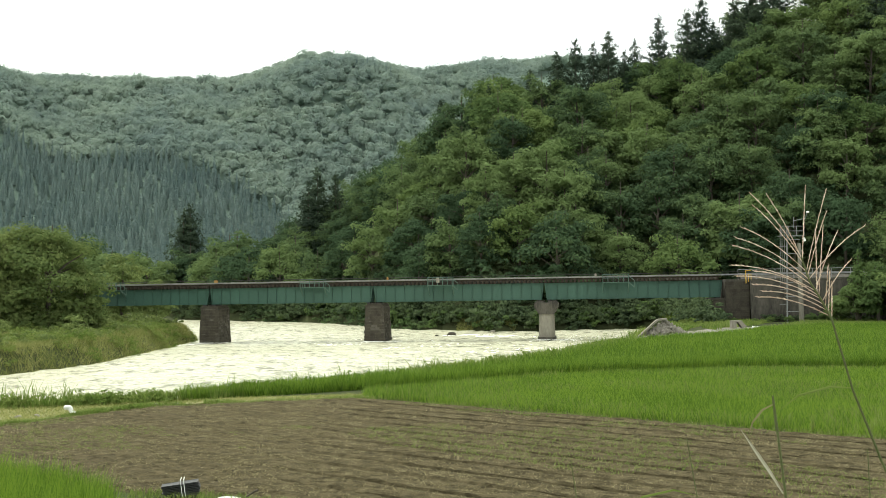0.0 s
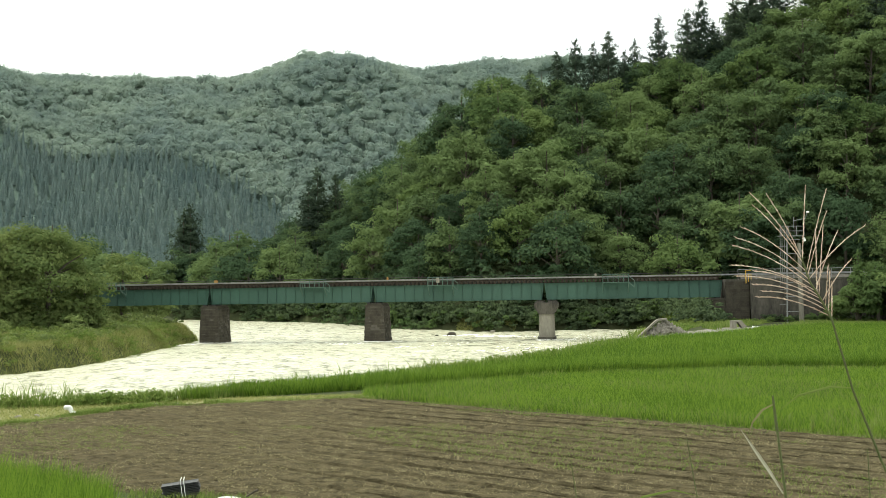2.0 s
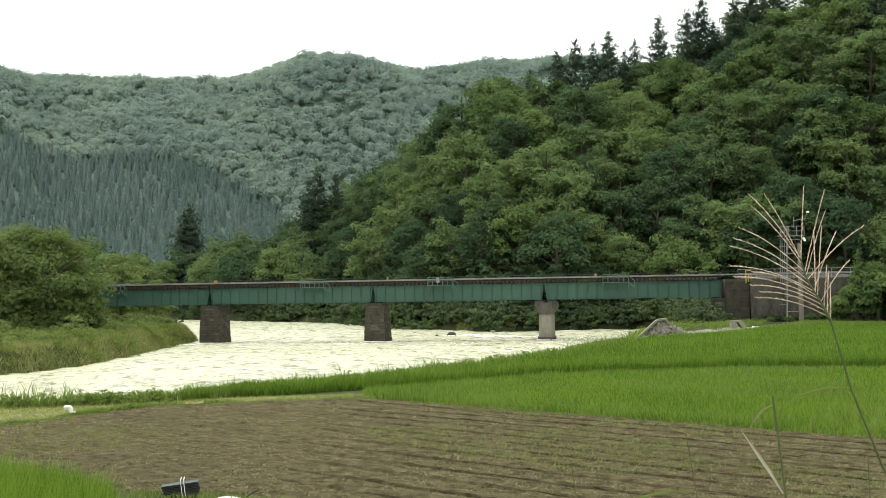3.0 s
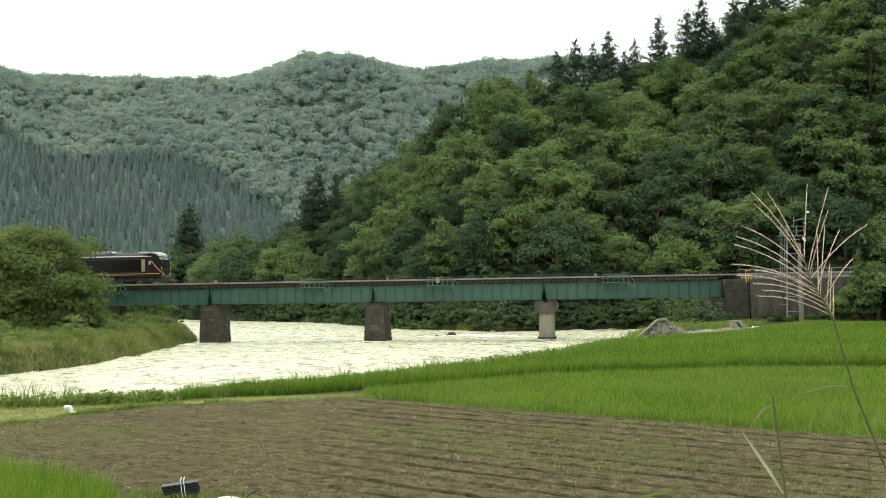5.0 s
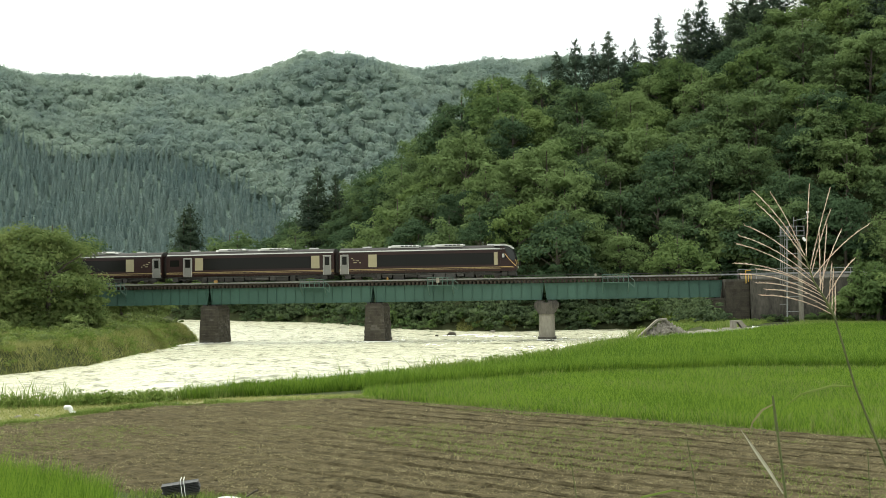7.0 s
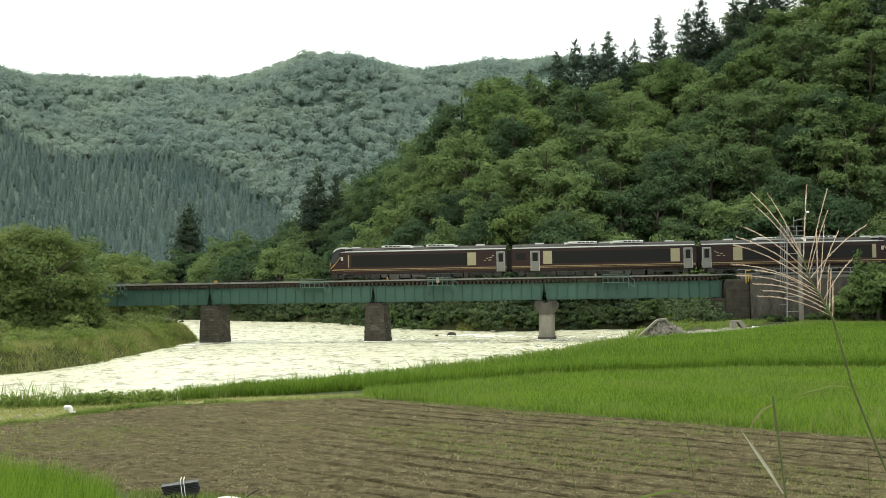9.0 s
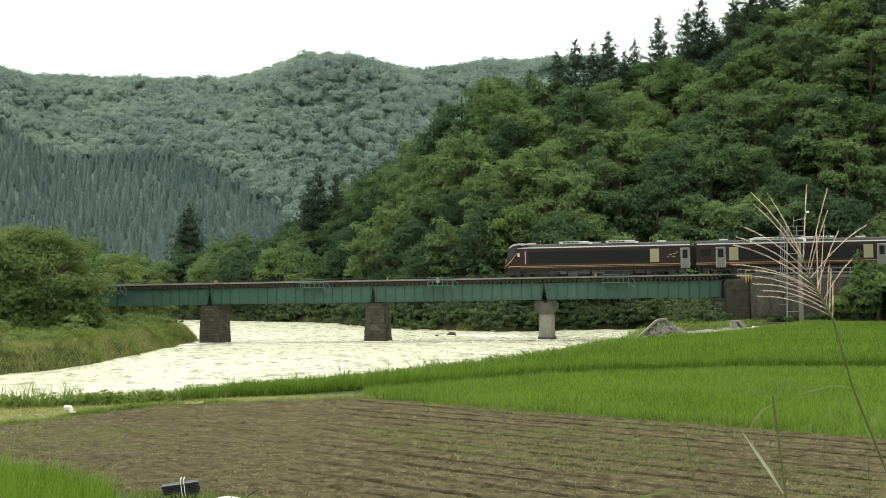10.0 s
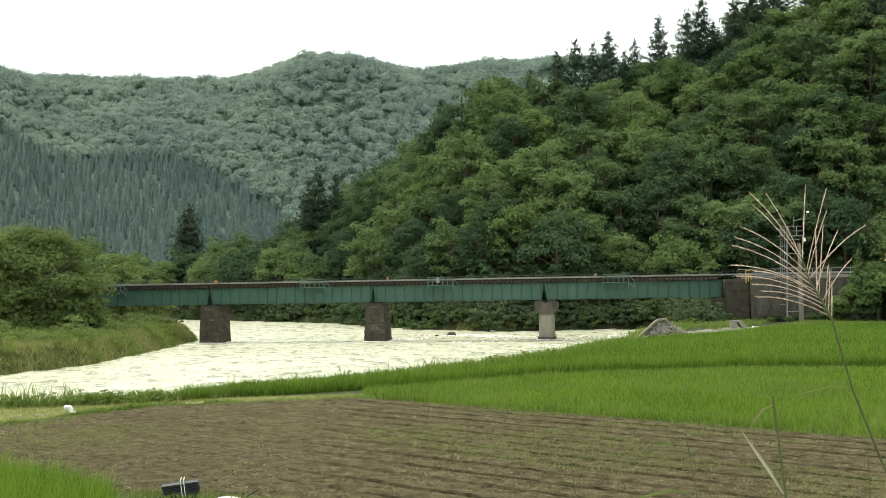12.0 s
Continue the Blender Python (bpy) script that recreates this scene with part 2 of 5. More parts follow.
def land(x, y):
    """Height of the ground."""
    x, y = np.asarray(x, float), np.asarray(y, float)
    d = polygon_distance(x, y, RIVER)
    base = np.where((x < -25) & (y > 40), -1.2 + 0.6 * smooth01((d - 3) / 12), 0.0)
    base = base + np.where((x > -20) & (y > 50) & (y < 170), -0.85 * smooth01((y - 55) / 50), 0.0)
    far_side = smooth01((y - hill_foot(x) + 4) / 6)
    base = base * (1 - far_side) + far_side * -2.2
    # the wooded hill across the river
    behind = y - hill_foot(x)
    top = np.interp(x, [-130, -60, -45, -32, -18, -8, 2, 10, 25, 36, 47, 58, 88, 140, 260], [0, 9, 13, 18, 24, 27.5, 30.5, 37.5, 37.5, 39, 44, 50, 63, 70, 70])
    base = base + top * np.clip(behind / 62, 0, 1) ** 0.85 * (1 - smooth01((behind - 95) / 160)) * (1 + 0.10 * ripple(x, y, 14, 1.0)) + smooth01(behind / 60) * 1.5 * ripple(x, y, 9, 4)
    # the far mountain
    u = x / np.maximum(y, 50)
    crest = np.interp(u, [-0.8, -0.414, -0.325, -0.2, -0.165, -0.124, -0.06, -0.02, 0.03, 0.08, 0.16, 0.4], [179, 177, 176, 171, 177, 188, 181, 174, 180, 184, 188, 197])
    rise = smooth01((y - 400 - 60 * ripple(x, y, 130, 2)) / 520)
    base = base + rise * crest * (1 + (0.12 * ripple(x * 1.4, y * 0.5, 60, 5) + 0.03 * ripple(x, y, 22, 3)) * (1 - smooth01((y - 760) / 110))) - smooth01((y - 940) / 600) * crest * 0.7
    # river bed
    bank = np.where(x < -25, 2.2, 1.6)
    base = np.where(d < bank, base + (-5.0 - base) * smooth01((bank - d) / 4.5), base)
    # the bank under the viewer's feet
    base = base + 2.0 * (1 - smooth01((y - 3.5) / 8.0)) * (np.abs(x) < 400)
    return base + 0.05 * ripple(x, y, 2.3, 3) * smooth01((y - 60) / 30)


def axis_steps(inner, step, outer, grow):
    out, v, s = [], inner, step
    while v < outer:
        s *= grow
        v += s
        out.append(v)
    return out


xs = np.array([-v for v in axis_steps(110, 1.4, 4200, 1.09)][::-1] + list(np.arange(-110, 110.1, 1.7)) + axis_steps(110, 1.4, 4200, 1.09))
ys = np.array([-v for v in axis_steps(6, 1.5, 1500, 1.18)][::-1] + list(np.arange(-6, 260, 1.7)) + axis_steps(260, 1.5, 4600, 1.035))
gx, gy = np.meshgrid(xs, ys)
gz = land(gx, gy)
idx = np.arange(gx.size).reshape(gx.shape)
quads = np.stack([idx[:-1, :-1], idx[:-1, 1:], idx[1:, 1:], idx[1:, :-1]], -1).reshape(-1, 4)
ground = tagged(new("ground", array_mesh("ground", np.stack([gx, gy, gz], -1).reshape(-1, 3), quads, M["earth"], True)),
                "dark green undergrowth and earth of the valley floor and hillsides", "ground", kind="structure")

# ground under the far woods: a paler, bluer colour stands for haze
ground.data.materials.append(M["far_floor_hazed"])
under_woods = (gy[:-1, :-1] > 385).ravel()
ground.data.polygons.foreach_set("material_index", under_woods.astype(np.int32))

# river: a tilted sheet of brown-white flood water with standing ripples
FLOW = Vector((0.62, 0.78, 0.0))
SPEED = 0.9
RIVER_SLOPE = 0.006


def river_level(x):
    return -2.9 + RIVER_SLOPE * x


def river_mesh():
    wx, wy = np.meshgrid(np.arange(-190, 90, 1.0), np.arange(0, 330, 1.0))
    a = wx * FLOW.x + wy * FLOW.y
    b = -wx * FLOW.y + wy * FLOW.x
    z = 0.10 * ripple(a, b * 0.6, 0.9, 0.4) + 0.08 * ripple(a * 1.0, b * 0.5, 0.45, 2.0) + 0.06 * ripple(a, b, 4.0, 7.0)
    rng = np.random.default_rng(5)
    z = z * (0.6 + 0.5 * ripple(wx, wy, 9, 3)) + rng.normal(0, 0.045, z.shape) + river_level(wx)
    wi = np.arange(wx.size).reshape(wx.shape)
    wq = np.stack([wi[:-1, :-1], wi[:-1, 1:], wi[1:, 1:], wi[1:, :-1]], -1).reshape(-1, 4)
    return array_mesh("water", np.stack([wx, wy, z], -1).reshape(-1, 3), wq, M["water"], True)


water = tagged(new("water", river_mesh()), "muddy river in flood, sky glare and ripple shading in its colour", "river", kind="structure")

# ---- railway line ----
SPAN = 20.05
T0 = Vector((-28.0, 129.7, 4.14))
T_DIR = Vector((20.0, -2.81, 0.125)).normalized()
HEAD0 = math.atan2(T_DIR.y, T_DIR.x)
CURVE_FROM, CURVE_R = 58.0, 420.0


def track(l):
    """Pose on the line, l metres along from the first pier: x ahead, y to the far side, rail top at z = 0."""
    straight = min(l, CURVE_FROM)
    p = T0 + T_DIR * straight
    a = 0.0
    if l > CURVE_FROM:
        a = (l - CURVE_FROM) / CURVE_R
        f, s = math.sin(a) * CURVE_R, -(1 - math.cos(a)) * CURVE_R
        p = p + Vector((math.cos(HEAD0) * f - math.sin(HEAD0) * s, math.sin(HEAD0) * f + math.cos(HEAD0) * s, T_DIR.z * (l - CURVE_FROM)))
    return Matrix.Translation(p) @ Matrix.Rotation(HEAD0 - a, 4, "Z") @ Matrix.Rotation(-math.asin(T_DIR.z), 4, "Y")
# ---- bridge ----
def girder_span(l0):
    """A deck plate girder span: two plate girders with flanges and stiffeners, tied by cross frames."""
    g = empty("girder_span", track(l0), "green painted steel plate girder span on masonry piers", "bridge span", "spans of the railway bridge")
    a, b = 0.04, SPAN - 0.04
    for y, out in ((-0.95, -1), (0.95, 1)):
        web = Shape().prism([(a, -0.72), (a + 0.24, -2.58), (b - 0.24, -2.58), (b, -0.72)], y - 0.015, y + 0.015, "y")
        gird = part("girder_web", web, M["green_paint"], g)
        part("top_flange", Shape().box(a, b, y - 0.17, y + 0.17, -0.735, -0.70), M["green_paint"], gird)
        part("bottom_flange", Shape().box(a + 0.24, b - 0.24, y - 0.17, y + 0.17, -2.61, -2.575), M["green_paint"], gird)
        n = 17
        for i in range(n + 1):
            x = a + 0.3 + (b - a - 0.6) * i / n
            part("stiffener", STIFFENER, M["green_paint"], gird).location = (x, y + out * 0.015, 0) if out < 0 else (x, y + 0.13, 0)
    for i in range(5):
        x = 0.5 + (SPAN - 1.0) * i / 4
        part("cross_frame", Shape().box(x - 0.03, x + 0.03, -0.93, 0.93, -0.95, -0.85).box(x - 0.03, x + 0.03, -0.93, 0.93, -2.45, -2.35)
             .tube([(x, -0.9, -0.95), (x, 0.9, -2.4)], 0.04, 4).tube([(x, 0.9, -0.95), (x, -0.9, -2.4)], 0.04, 4), M["green_paint"], g)
    for x in (0.55, SPAN - 0.55):
        for y in (-0.95, 0.95):
            part("bearing", Shape().box(x - 0.22, x + 0.22, y - 0.25, y + 0.25, -2.75, -2.61), M["undergear"], g)
    return g


STIFFENER = Shape().box(-0.012, 0.012, -0.115, 0.0, -2.575, -0.735).box(-0.05, 0.05, -0.010, 0.0, -2.575, -0.735).mesh("stiffener")
STIFFENER.materials.append(M["green_paint"])
for k in range(-2, 3):
    girder_span(k * SPAN)


def upright(l, dz=0.0):
    """A level pose on the line."""
    m = track(l)
    return Matrix.Translation(m.translation + Vector((0, 0, dz))) @ Matrix.Rotation(HEAD0, 4, "Z")


def masonry_blocks(rng, half_x, half_y, z0, z1, taper, course=0.33, long=0.62):
    """Courses of rough blocks round a tapering core."""
    s = Shape()
    n = int((z1 - z0) / course)
    for i in range(n):
        za, zb = z0 + i * course + 0.012, z0 + (i + 1) * course - 0.012
        grow = taper * (z1 - za)
        hx, hy = half_x + grow, half_y + grow
        for side in range(4):
            h, d = (hx, hy) if side % 2 == 0 else (hy, hx)
            turn = Matrix.Rotation(side * math.pi / 2, 4, "Z")
            x = -h + (0.0 if i % 2 else -0.02)
            while x < h - 0.05:
                w = min(long * rng.uniform(0.75, 1.25), h - x)
                if h - x - w < 0.25:
                    w = h - x
                o = rng.uniform(0.0, 0.10)
                s.box(x + 0.012, x + w - 0.012, -d - o, -d + 0.12, za, zb, turn)
                x += w
    return s


def stone_pier(l, seed):
    rng = random.Random(seed)
    g = empty("stone_pier", upright(l), "dark weathered stone block pier standing in the river", "bridge pier", "piers of the railway bridge")
    g.matrix_world = g.matrix_world @ Matrix.Translation((0.36, 0, 0))
    core = Shape()
    top = [(-1.05, -1.9), (1.05, -1.9), (1.05, 1.9), (-1.05, 1.9)]
    low = [(x * 1.27, y * 1.15) for x, y in top]
    core.add([(x, y, -9.5) for x, y in low] + [(x, y, -3.1) for x, y in top], [(3, 2, 1, 0), (4, 5, 6, 7), (0, 1, 5, 4), (1, 2, 6, 5), (2, 3, 7, 6), (3, 0, 4, 7)])
    part("core", core, M["concrete_dark"], g)
    tagged(part("masonry", masonry_blocks(rng, 1.03, 1.88, -9.5, -3.1, 0.045), M["stone"], g), kind="stuff")
    part("cap_course", Shape().box(-1.16, 1.0, -1.95, 1.95, -3.1, -2.93).box(-0.95, 0.9, -1.8, 1.8, -2.93, -2.752), M["stone"], g, "worn coping course of larger stones")
    return g


stone_pier(0, 11)
stone_pier(SPAN, 12)


def concrete_pier(l):
    g = empty("concrete_pier", upright(l), "grey concrete pier with a hammerhead cap, stained at the waterline", "bridge pier", "piers of the railway bridge")
    g.matrix_world = g.matrix_world @ Matrix.Translation((0.25, 0, 0))

    def rounded(hx, hy, r=0.45, n=5):
        return [(cx * (hx - r) + r * math.cos(a), cy * (hy - r) + r * math.sin(a)) for q, (cx, cy) in enumerate(((1, 1), (-1, 1), (-1, -1), (1, -1))) for a in [math.pi / 2 * (q + k / n) for k in range(n + 1)]]
    lo, hi = rounded(1.0, 1.9), rounded(0.82, 1.7)
    n = len(lo)
    part("shaft", Shape().add([(x, y, -9.5) for x, y in lo] + [(x, y, -4.25) for x, y in hi], [tuple(range(n, 2 * n))] + [(i, (i + 1) % n, n + (i + 1) % n, n + i) for i in range(n)]), M["concrete"], g)
    part("cap", Shape().prism([(-0.82, -4.25), (0.82, -4.25), (1.35, -3.45), (1.35, -2.95), (-1.35, -2.95), (-1.35, -3.45)], -1.9, 1.9, "y"), M["concrete_dark"], g, "dark concrete hammerhead cap")
    part("bearing_block", Shape().box(-1.2, -0.25, -1.5, 1.5, -2.95, -2.752).box(0.2, 1.2, -1.5, 1.5, -2.95, -2.752), M["concrete_dark"], g)
    part("waterline_collar", Shape().prism([(x * 1.02, y * 1.02) for x, y in lo], -9.4, -6.85, "z"), M["concrete_dark"], g, "dark wet footing")
    return g


concrete_pier(2 * SPAN)

# far-shore pier and abutments
rng_a = random.Random(21)
abut = empty("abutment", upright(3 * SPAN - 0.55), "dark stone abutment of the railway bridge", "abutment")
part("bearing_seat", Shape().box(-0.95, 0.75, -2.2, 2.2, -8.0, -2.752), M["stone"], abut, "lighter stone bearing ledge")
part("seat_coping", Shape().box(-1.05, 0.8, -2.3, 2.3, -2.9, -2.748), M["stone"], abut)
part("core", Shape().box(0.7, 3.1, -2.45, 2.45, -8.0, -0.62), M["concrete_dark"], abut)
blocks = masonry_blocks(rng_a, 1.25, 2.5, -8.0, -0.6, 0.0, 0.42, 0.8)
blocks.v = [(x + 1.95, y, z) for x, y, z in blocks.v]
tagged(part("masonry", blocks, M["stone"], abut), kind="stuff")

wall = empty("retaining_wall", upright(3 * SPAN), "stained grey concrete retaining wall below the track", "retaining wall", kind="structure")
for i in range(5):
    m = upright(3 * SPAN + 2.75 + i * 3.6)
    p = part("wall_panel", Shape().box(0.02, 3.58, -0.25, 0.25, -7.0, -0.85 + 0.02 * (i % 2)), M["concrete_dark"], wall)
    mm = wall.matrix_world.inverted() @ track(3 * SPAN + 2.75 + i * 3.6)
    p.matrix_local = mm @ Matrix.Translation((0, -2.75, 0))
    q = part("coping", Shape().box(0.0, 3.6, -0.32, 0.30, -0.83, -0.68), M["concrete_dark"], wall)
    q.matrix_local = mm @ Matrix.Translation((0, -2.75, 0))

# embankment of earth that carries the line past the bridge
def embankment(name, l0, l1, y_near, spread=7.0):
    s = Shape()
    rows = []
    for i in range(int((l1 - l0) / 4) + 1):
        m = track(l0 + 4 * i)
        rows.append([m @ Vector(q) for q in ((0, y_near - spread, -8.5), (0, y_near, -0.65), (0, 2.6, -0.65), (0, 12, -8.5))])
    v = [p for r in rows for p in r]
    f = [(i * 4 + k, (i + 1) * 4 + k, (i + 1) * 4 + k + 1, i * 4 + k + 1) for i in range(len(rows) - 1) for k in range(3)]
    f += [(0, 1, 2, 3), tuple(len(v) - 4 + k for k in (3, 2, 1, 0))]
    return tagged(part(name, s.add(v, f), M["earth"]), "grassy earth bank carrying the railway track", "embankment", kind="structure")


embankment("embankment_east", 3 * SPAN + 3.2, 3 * SPAN + 21.2, -2.4, 0.0).location.z = -0.02
embankment("embankment_east_slope", 3 * SPAN + 21.2, 170, -2.4)
embankment("embankment_west", -190, -2 * SPAN - 1, -2.6)

# ---- track ----
line = empty("railway_track", track(0), "single railway track on dark timber sleepers", "railway track")
inv0 = track(0).inverted()


def swept(outline, l0, l1, step=4.0):
    s, n = Shape(), len(outline)
    ls = [l0 + step * i for i in range(int((l1 - l0) / step) + 1)]
    v = [inv0 @ track(l) @ Vector((0, a, b)) for l in ls for a, b in outline]
    f = [(i * n + k, i * n + (k + 1) % n, (i + 1) * n + (k + 1) % n, (i + 1) * n + k) for i in range(len(ls) - 1) for k in range(n)]
    f += [tuple(range(n))[::-1], tuple(range(len(v) - n, len(v)))]
    return s.add(v, f)


def rail_outline(y):
    half = [(0.062, -0.165), (0.062, -0.150), (0.010, -0.135), (0.010, -0.045), (0.034, -0.035), (0.034, -0.004), (0.026, 0.0)]
    return [(y + a, b) for a, b in half] + [(y - a, b) for a, b in half[::-1]]


for y in (-0.567, 0.567):
    part("rail", swept(rail_outline(y), -190, 170), M["galvanised"], line, "grey running rail")
for y in (-1.28, 1.28):
    part("guard_timber", swept([(y - 0.09, -0.36), (y + 0.09, -0.36), (y + 0.09, -0.20), (y - 0.09, -0.20)], -2 * SPAN, 3 * SPAN + 1), M["sleeper"], line, "reddish brown edge timber")
part("cable_trough", swept([(-1.62, -0.16), (-1.40, -0.16), (-1.40, -0.02), (-1.62, -0.02)], -2 * SPAN, 3 * SPAN + 2), M["trough"], line, "pale grey cable trough")
part("cable_pipe", swept([(1.55, 0.20), (1.61, 0.20), (1.61, 0.26), (1.55, 0.26)], -2 * SPAN, 3 * SPAN + 40), M["undergear_grey"], line)
SLEEPER = Shape().box(-0.12, 0.12, -1.5, 1.5, -0.64, -0.365).mesh("sleeper")
SLEEPER.materials.append(M["sleeper"])
rng_s = random.Random(3)
for i in range(int(5 * SPAN / 0.48)):
    s = part("sleeper", SLEEPER, M["sleeper"], line)
    s.location = (-2 * SPAN + 0.2 + i * 0.48 + rng_s.uniform(-0.03, 0.03), rng_s.uniform(-0.05, 0.05), 0)
for y in (-0.9, 0.9):
    part("bearer", Shape().box(-2 * SPAN, 3 * SPAN, y - 0.1, y + 0.1, -0.70, -0.62), M["sleeper"], line)
ballast = tagged(part("ballast", Shape().add([track(l) @ Vector(q) for l in range(62, 170, 4) for q in ((0, -1.9, -0.62), (0, -1.5, -0.25), (0, 1.5, -0.25), (0, 1.9, -0.62))],
                      [(i * 4 + k, i * 4 + 4 + k, i * 4 + 5 + k, i * 4 + 1 + k) for i in range(26) for k in range(3)]), M["ballast"]), "grey-brown crushed stone ballast", "ballast", kind="structure")


def refuge(l, boxed):
    g = empty("refuge_platform", track(l), "pale green steel refuge platform with railings beside the track", "platform", "refuges along the bridge")
    part("deck", Shape().box(0, 2.85, -2.55, -1.55, -0.80, -0.74), M["green_rail"], g)
    for x in (0.0, 0.57, 1.14, 1.71, 2.28, 2.85):
        part("post", Shape().box(x - 0.035, x + 0.035, -2.56, -2.49, -0.80, 0.18), M["green_rail"], g)
    for z in (-0.30, 0.12):
        part("handrail", Shape().box(-0.03, 2.88, -2.56, -2.50, z, z + 0.06), M["green_rail"], g)
    for x in (0.0, 2.85):
        part("side_rail", Shape().box(x - 0.03, x + 0.03, -2.5, -1.55, 0.12, 0.18).box(x - 0.03, x + 0.03, -1.6, -1.53, -0.80, 0.18), M["green_rail"], g)
        part("bracket", Shape().tube([(x, -2.45, -0.8), (x, -1.1, -1.9)], 0.05, 4), M["green_rail"], g)
    part("step_frame", Shape().tube([(2.85, -2.5, -0.75), (3.5, -2.4, -1.35)], 0.045, 4).tube([(2.85, -2.5, -0.05), (3.5, -2.4, -0.55)], 0.035, 4)
         .tube([(3.5, -2.4, -1.35), (3.5, -2.4, -0.55)], 0.035, 4), M["green_rail"], g)
    if boxed:
        part("equipment_box", Shape().box(1.0, 1.36, -2.62, -2.35, -0.45, 0.12), M["concrete"], g, "pale grey equipment box")


for l, boxed in ((-13.4, False), (11.65, False), (26.8, True), (46.8, False)):
    refuge(l, boxed)
for l, name, material, size in ((1.0, "marker_box", "orange", 0.22), (21.9, "marker_box", "orange", 0.10), (46.0, "signal_lamp_box", "concrete", 0.12)):
    g = tagged(part(name, Shape().box(-size, size, -0.12, 0.12, 0.0, 0.26).box(-size * 0.6, size * 0.6, -0.08, 0.08, 0.26, 0.32), M[material]), "small %s box beside the rail" % ("orange painted" if material == "orange" else "pale grey"), "box")
    g.matrix_world = track(l) @ Matrix.Translation((0, -1.5, -0.02))

fence = empty("track_railing", track(3 * SPAN + 1.5), "thin grey pipe railing along the wall top", "railing")
for z in (0.42, 0.0):
    fe = Shape()
    fe.tube([track(3 * SPAN + 1.5).inverted() @ track(3 * SPAN + 1.5 + 2 * i) @ Vector((0, -2.5, z)) for i in range(9)], 0.03, 5)
    part("rail_pipe", fe, M["galvanised"], fence)
for i in range(9):
    p = part("post", Shape().box(-0.03, 0.03, -0.03, 0.03, -0.7, 0.44), M["galvanised"], fence)
    p.matrix_local = track(3 * SPAN + 1.5).inverted() @ track(3 * SPAN + 1.5 + 2 * i) @ Matrix.Translation((0, -2.5, 0))
hoop = empty("yellow_barrier", track(3 * SPAN + 2.3), "yellow tubular barrier at the bridge end", "barrier")
part("hoop", Shape().tube([(0, -2.9, -1.1), (0, -2.9, 0.32), (0.55, -2.9, 0.32)], 0.05, 6), M["yellow"], hoop)
part("rung_frame", Shape().tube([(0.3, -2.9, -0.95), (0.3, -2.9, -0.1), (0.55, -2.9, -0.1), (0.55, -2.9, -0.95)], 0.04, 6), M["yellow"], hoop)

# ---- weather mast beside the wall ----
mast = empty("weather_mast", Matrix.Translation((37.3, 114.5, float(land(37.3, 114.5)) - 0.1)), "grey lattice weather mast with a concrete pole", "mast")
part("pole", Shape().tube([(0.95, 0, 0), (0.85, 0, 8.6)], [0.27, 0.18], 10), M["concrete"], mast)
part("leg", Shape().tube([(-0.62, -0.1, 0), (-0.45, -0.1, 10.4)], 0.075, 6), M["galvanised"], mast)
for x in (-1.15, -0.95, -0.7):
    part("riser", Shape().tube([(x, 0.2, 4.2), (x + 0.06, 0.2, 10.3)], 0.035, 5), M["galvanised"], mast)
for z in (1.3, 2.9, 4.4, 6.0, 7.5, 9.0):
    part("rung", Shape().box(-0.7, 0.95, -0.05, 0.05, z - 0.04, z + 0.04), M["galvanised"], mast)
    part("bracing", Shape().box(-1.25, -0.5, 0.12, 0.2, z + 0.75, z + 0.81), M["galvanised"], mast)
top = part("platform", Shape().box(-1.3, 1.3, -0.5, 0.5, 9.35, 9.42), M["galvanised"], mast)
for x in (-1.25, -0.4, 0.45, 1.25):
    part("guard_post", Shape().box(x - 0.03, x + 0.03, -0.5, -0.44, 9.4, 10.4), M["galvanised"], top)
for z in (9.9, 10.4):
    part("guard_rail", Shape().box(-1.28, 1.28, -0.5, -0.44, z - 0.03, z + 0.03), M["galvanised"], top)
part("instrument_arm", Shape().tube([(0.3, 0, 10.2), (0.3, 0, 11.4)], 0.04, 5).tube([(0.3, 0, 11.0), (1.6, 0, 11.25), (1.75, 0, 11.9)], 0.035, 5), M["galvanised"], mast)
part("wind_gauge", Shape().disc((1.85, 0, 11.95), (1, 0, 0), 0.1, 0.14, 8), M["white"], mast, "small white wind gauge")
part("dish", Shape().disc((1.3, -0.3, 9.0), (0.6, -0.7, 0.4), 0.25, 0.05, 12), M["white"], mast)

# ---- train ----
BODY_W = 1.43
UPPER_BODY = 1.09


def body_section(w=BODY_W):
    pts = [(w - 0.04, 0.78), (w, 0.95), (w, 2.95)]
    pts += [(w - 0.02, 3.08), (w - 0.12, 3.24), (w - 0.38, 3.42), (w - 0.75, 3.54), (w - 1.1, 3.60)]
    return pts + [(-a, b) for a, b in pts[::-1]]


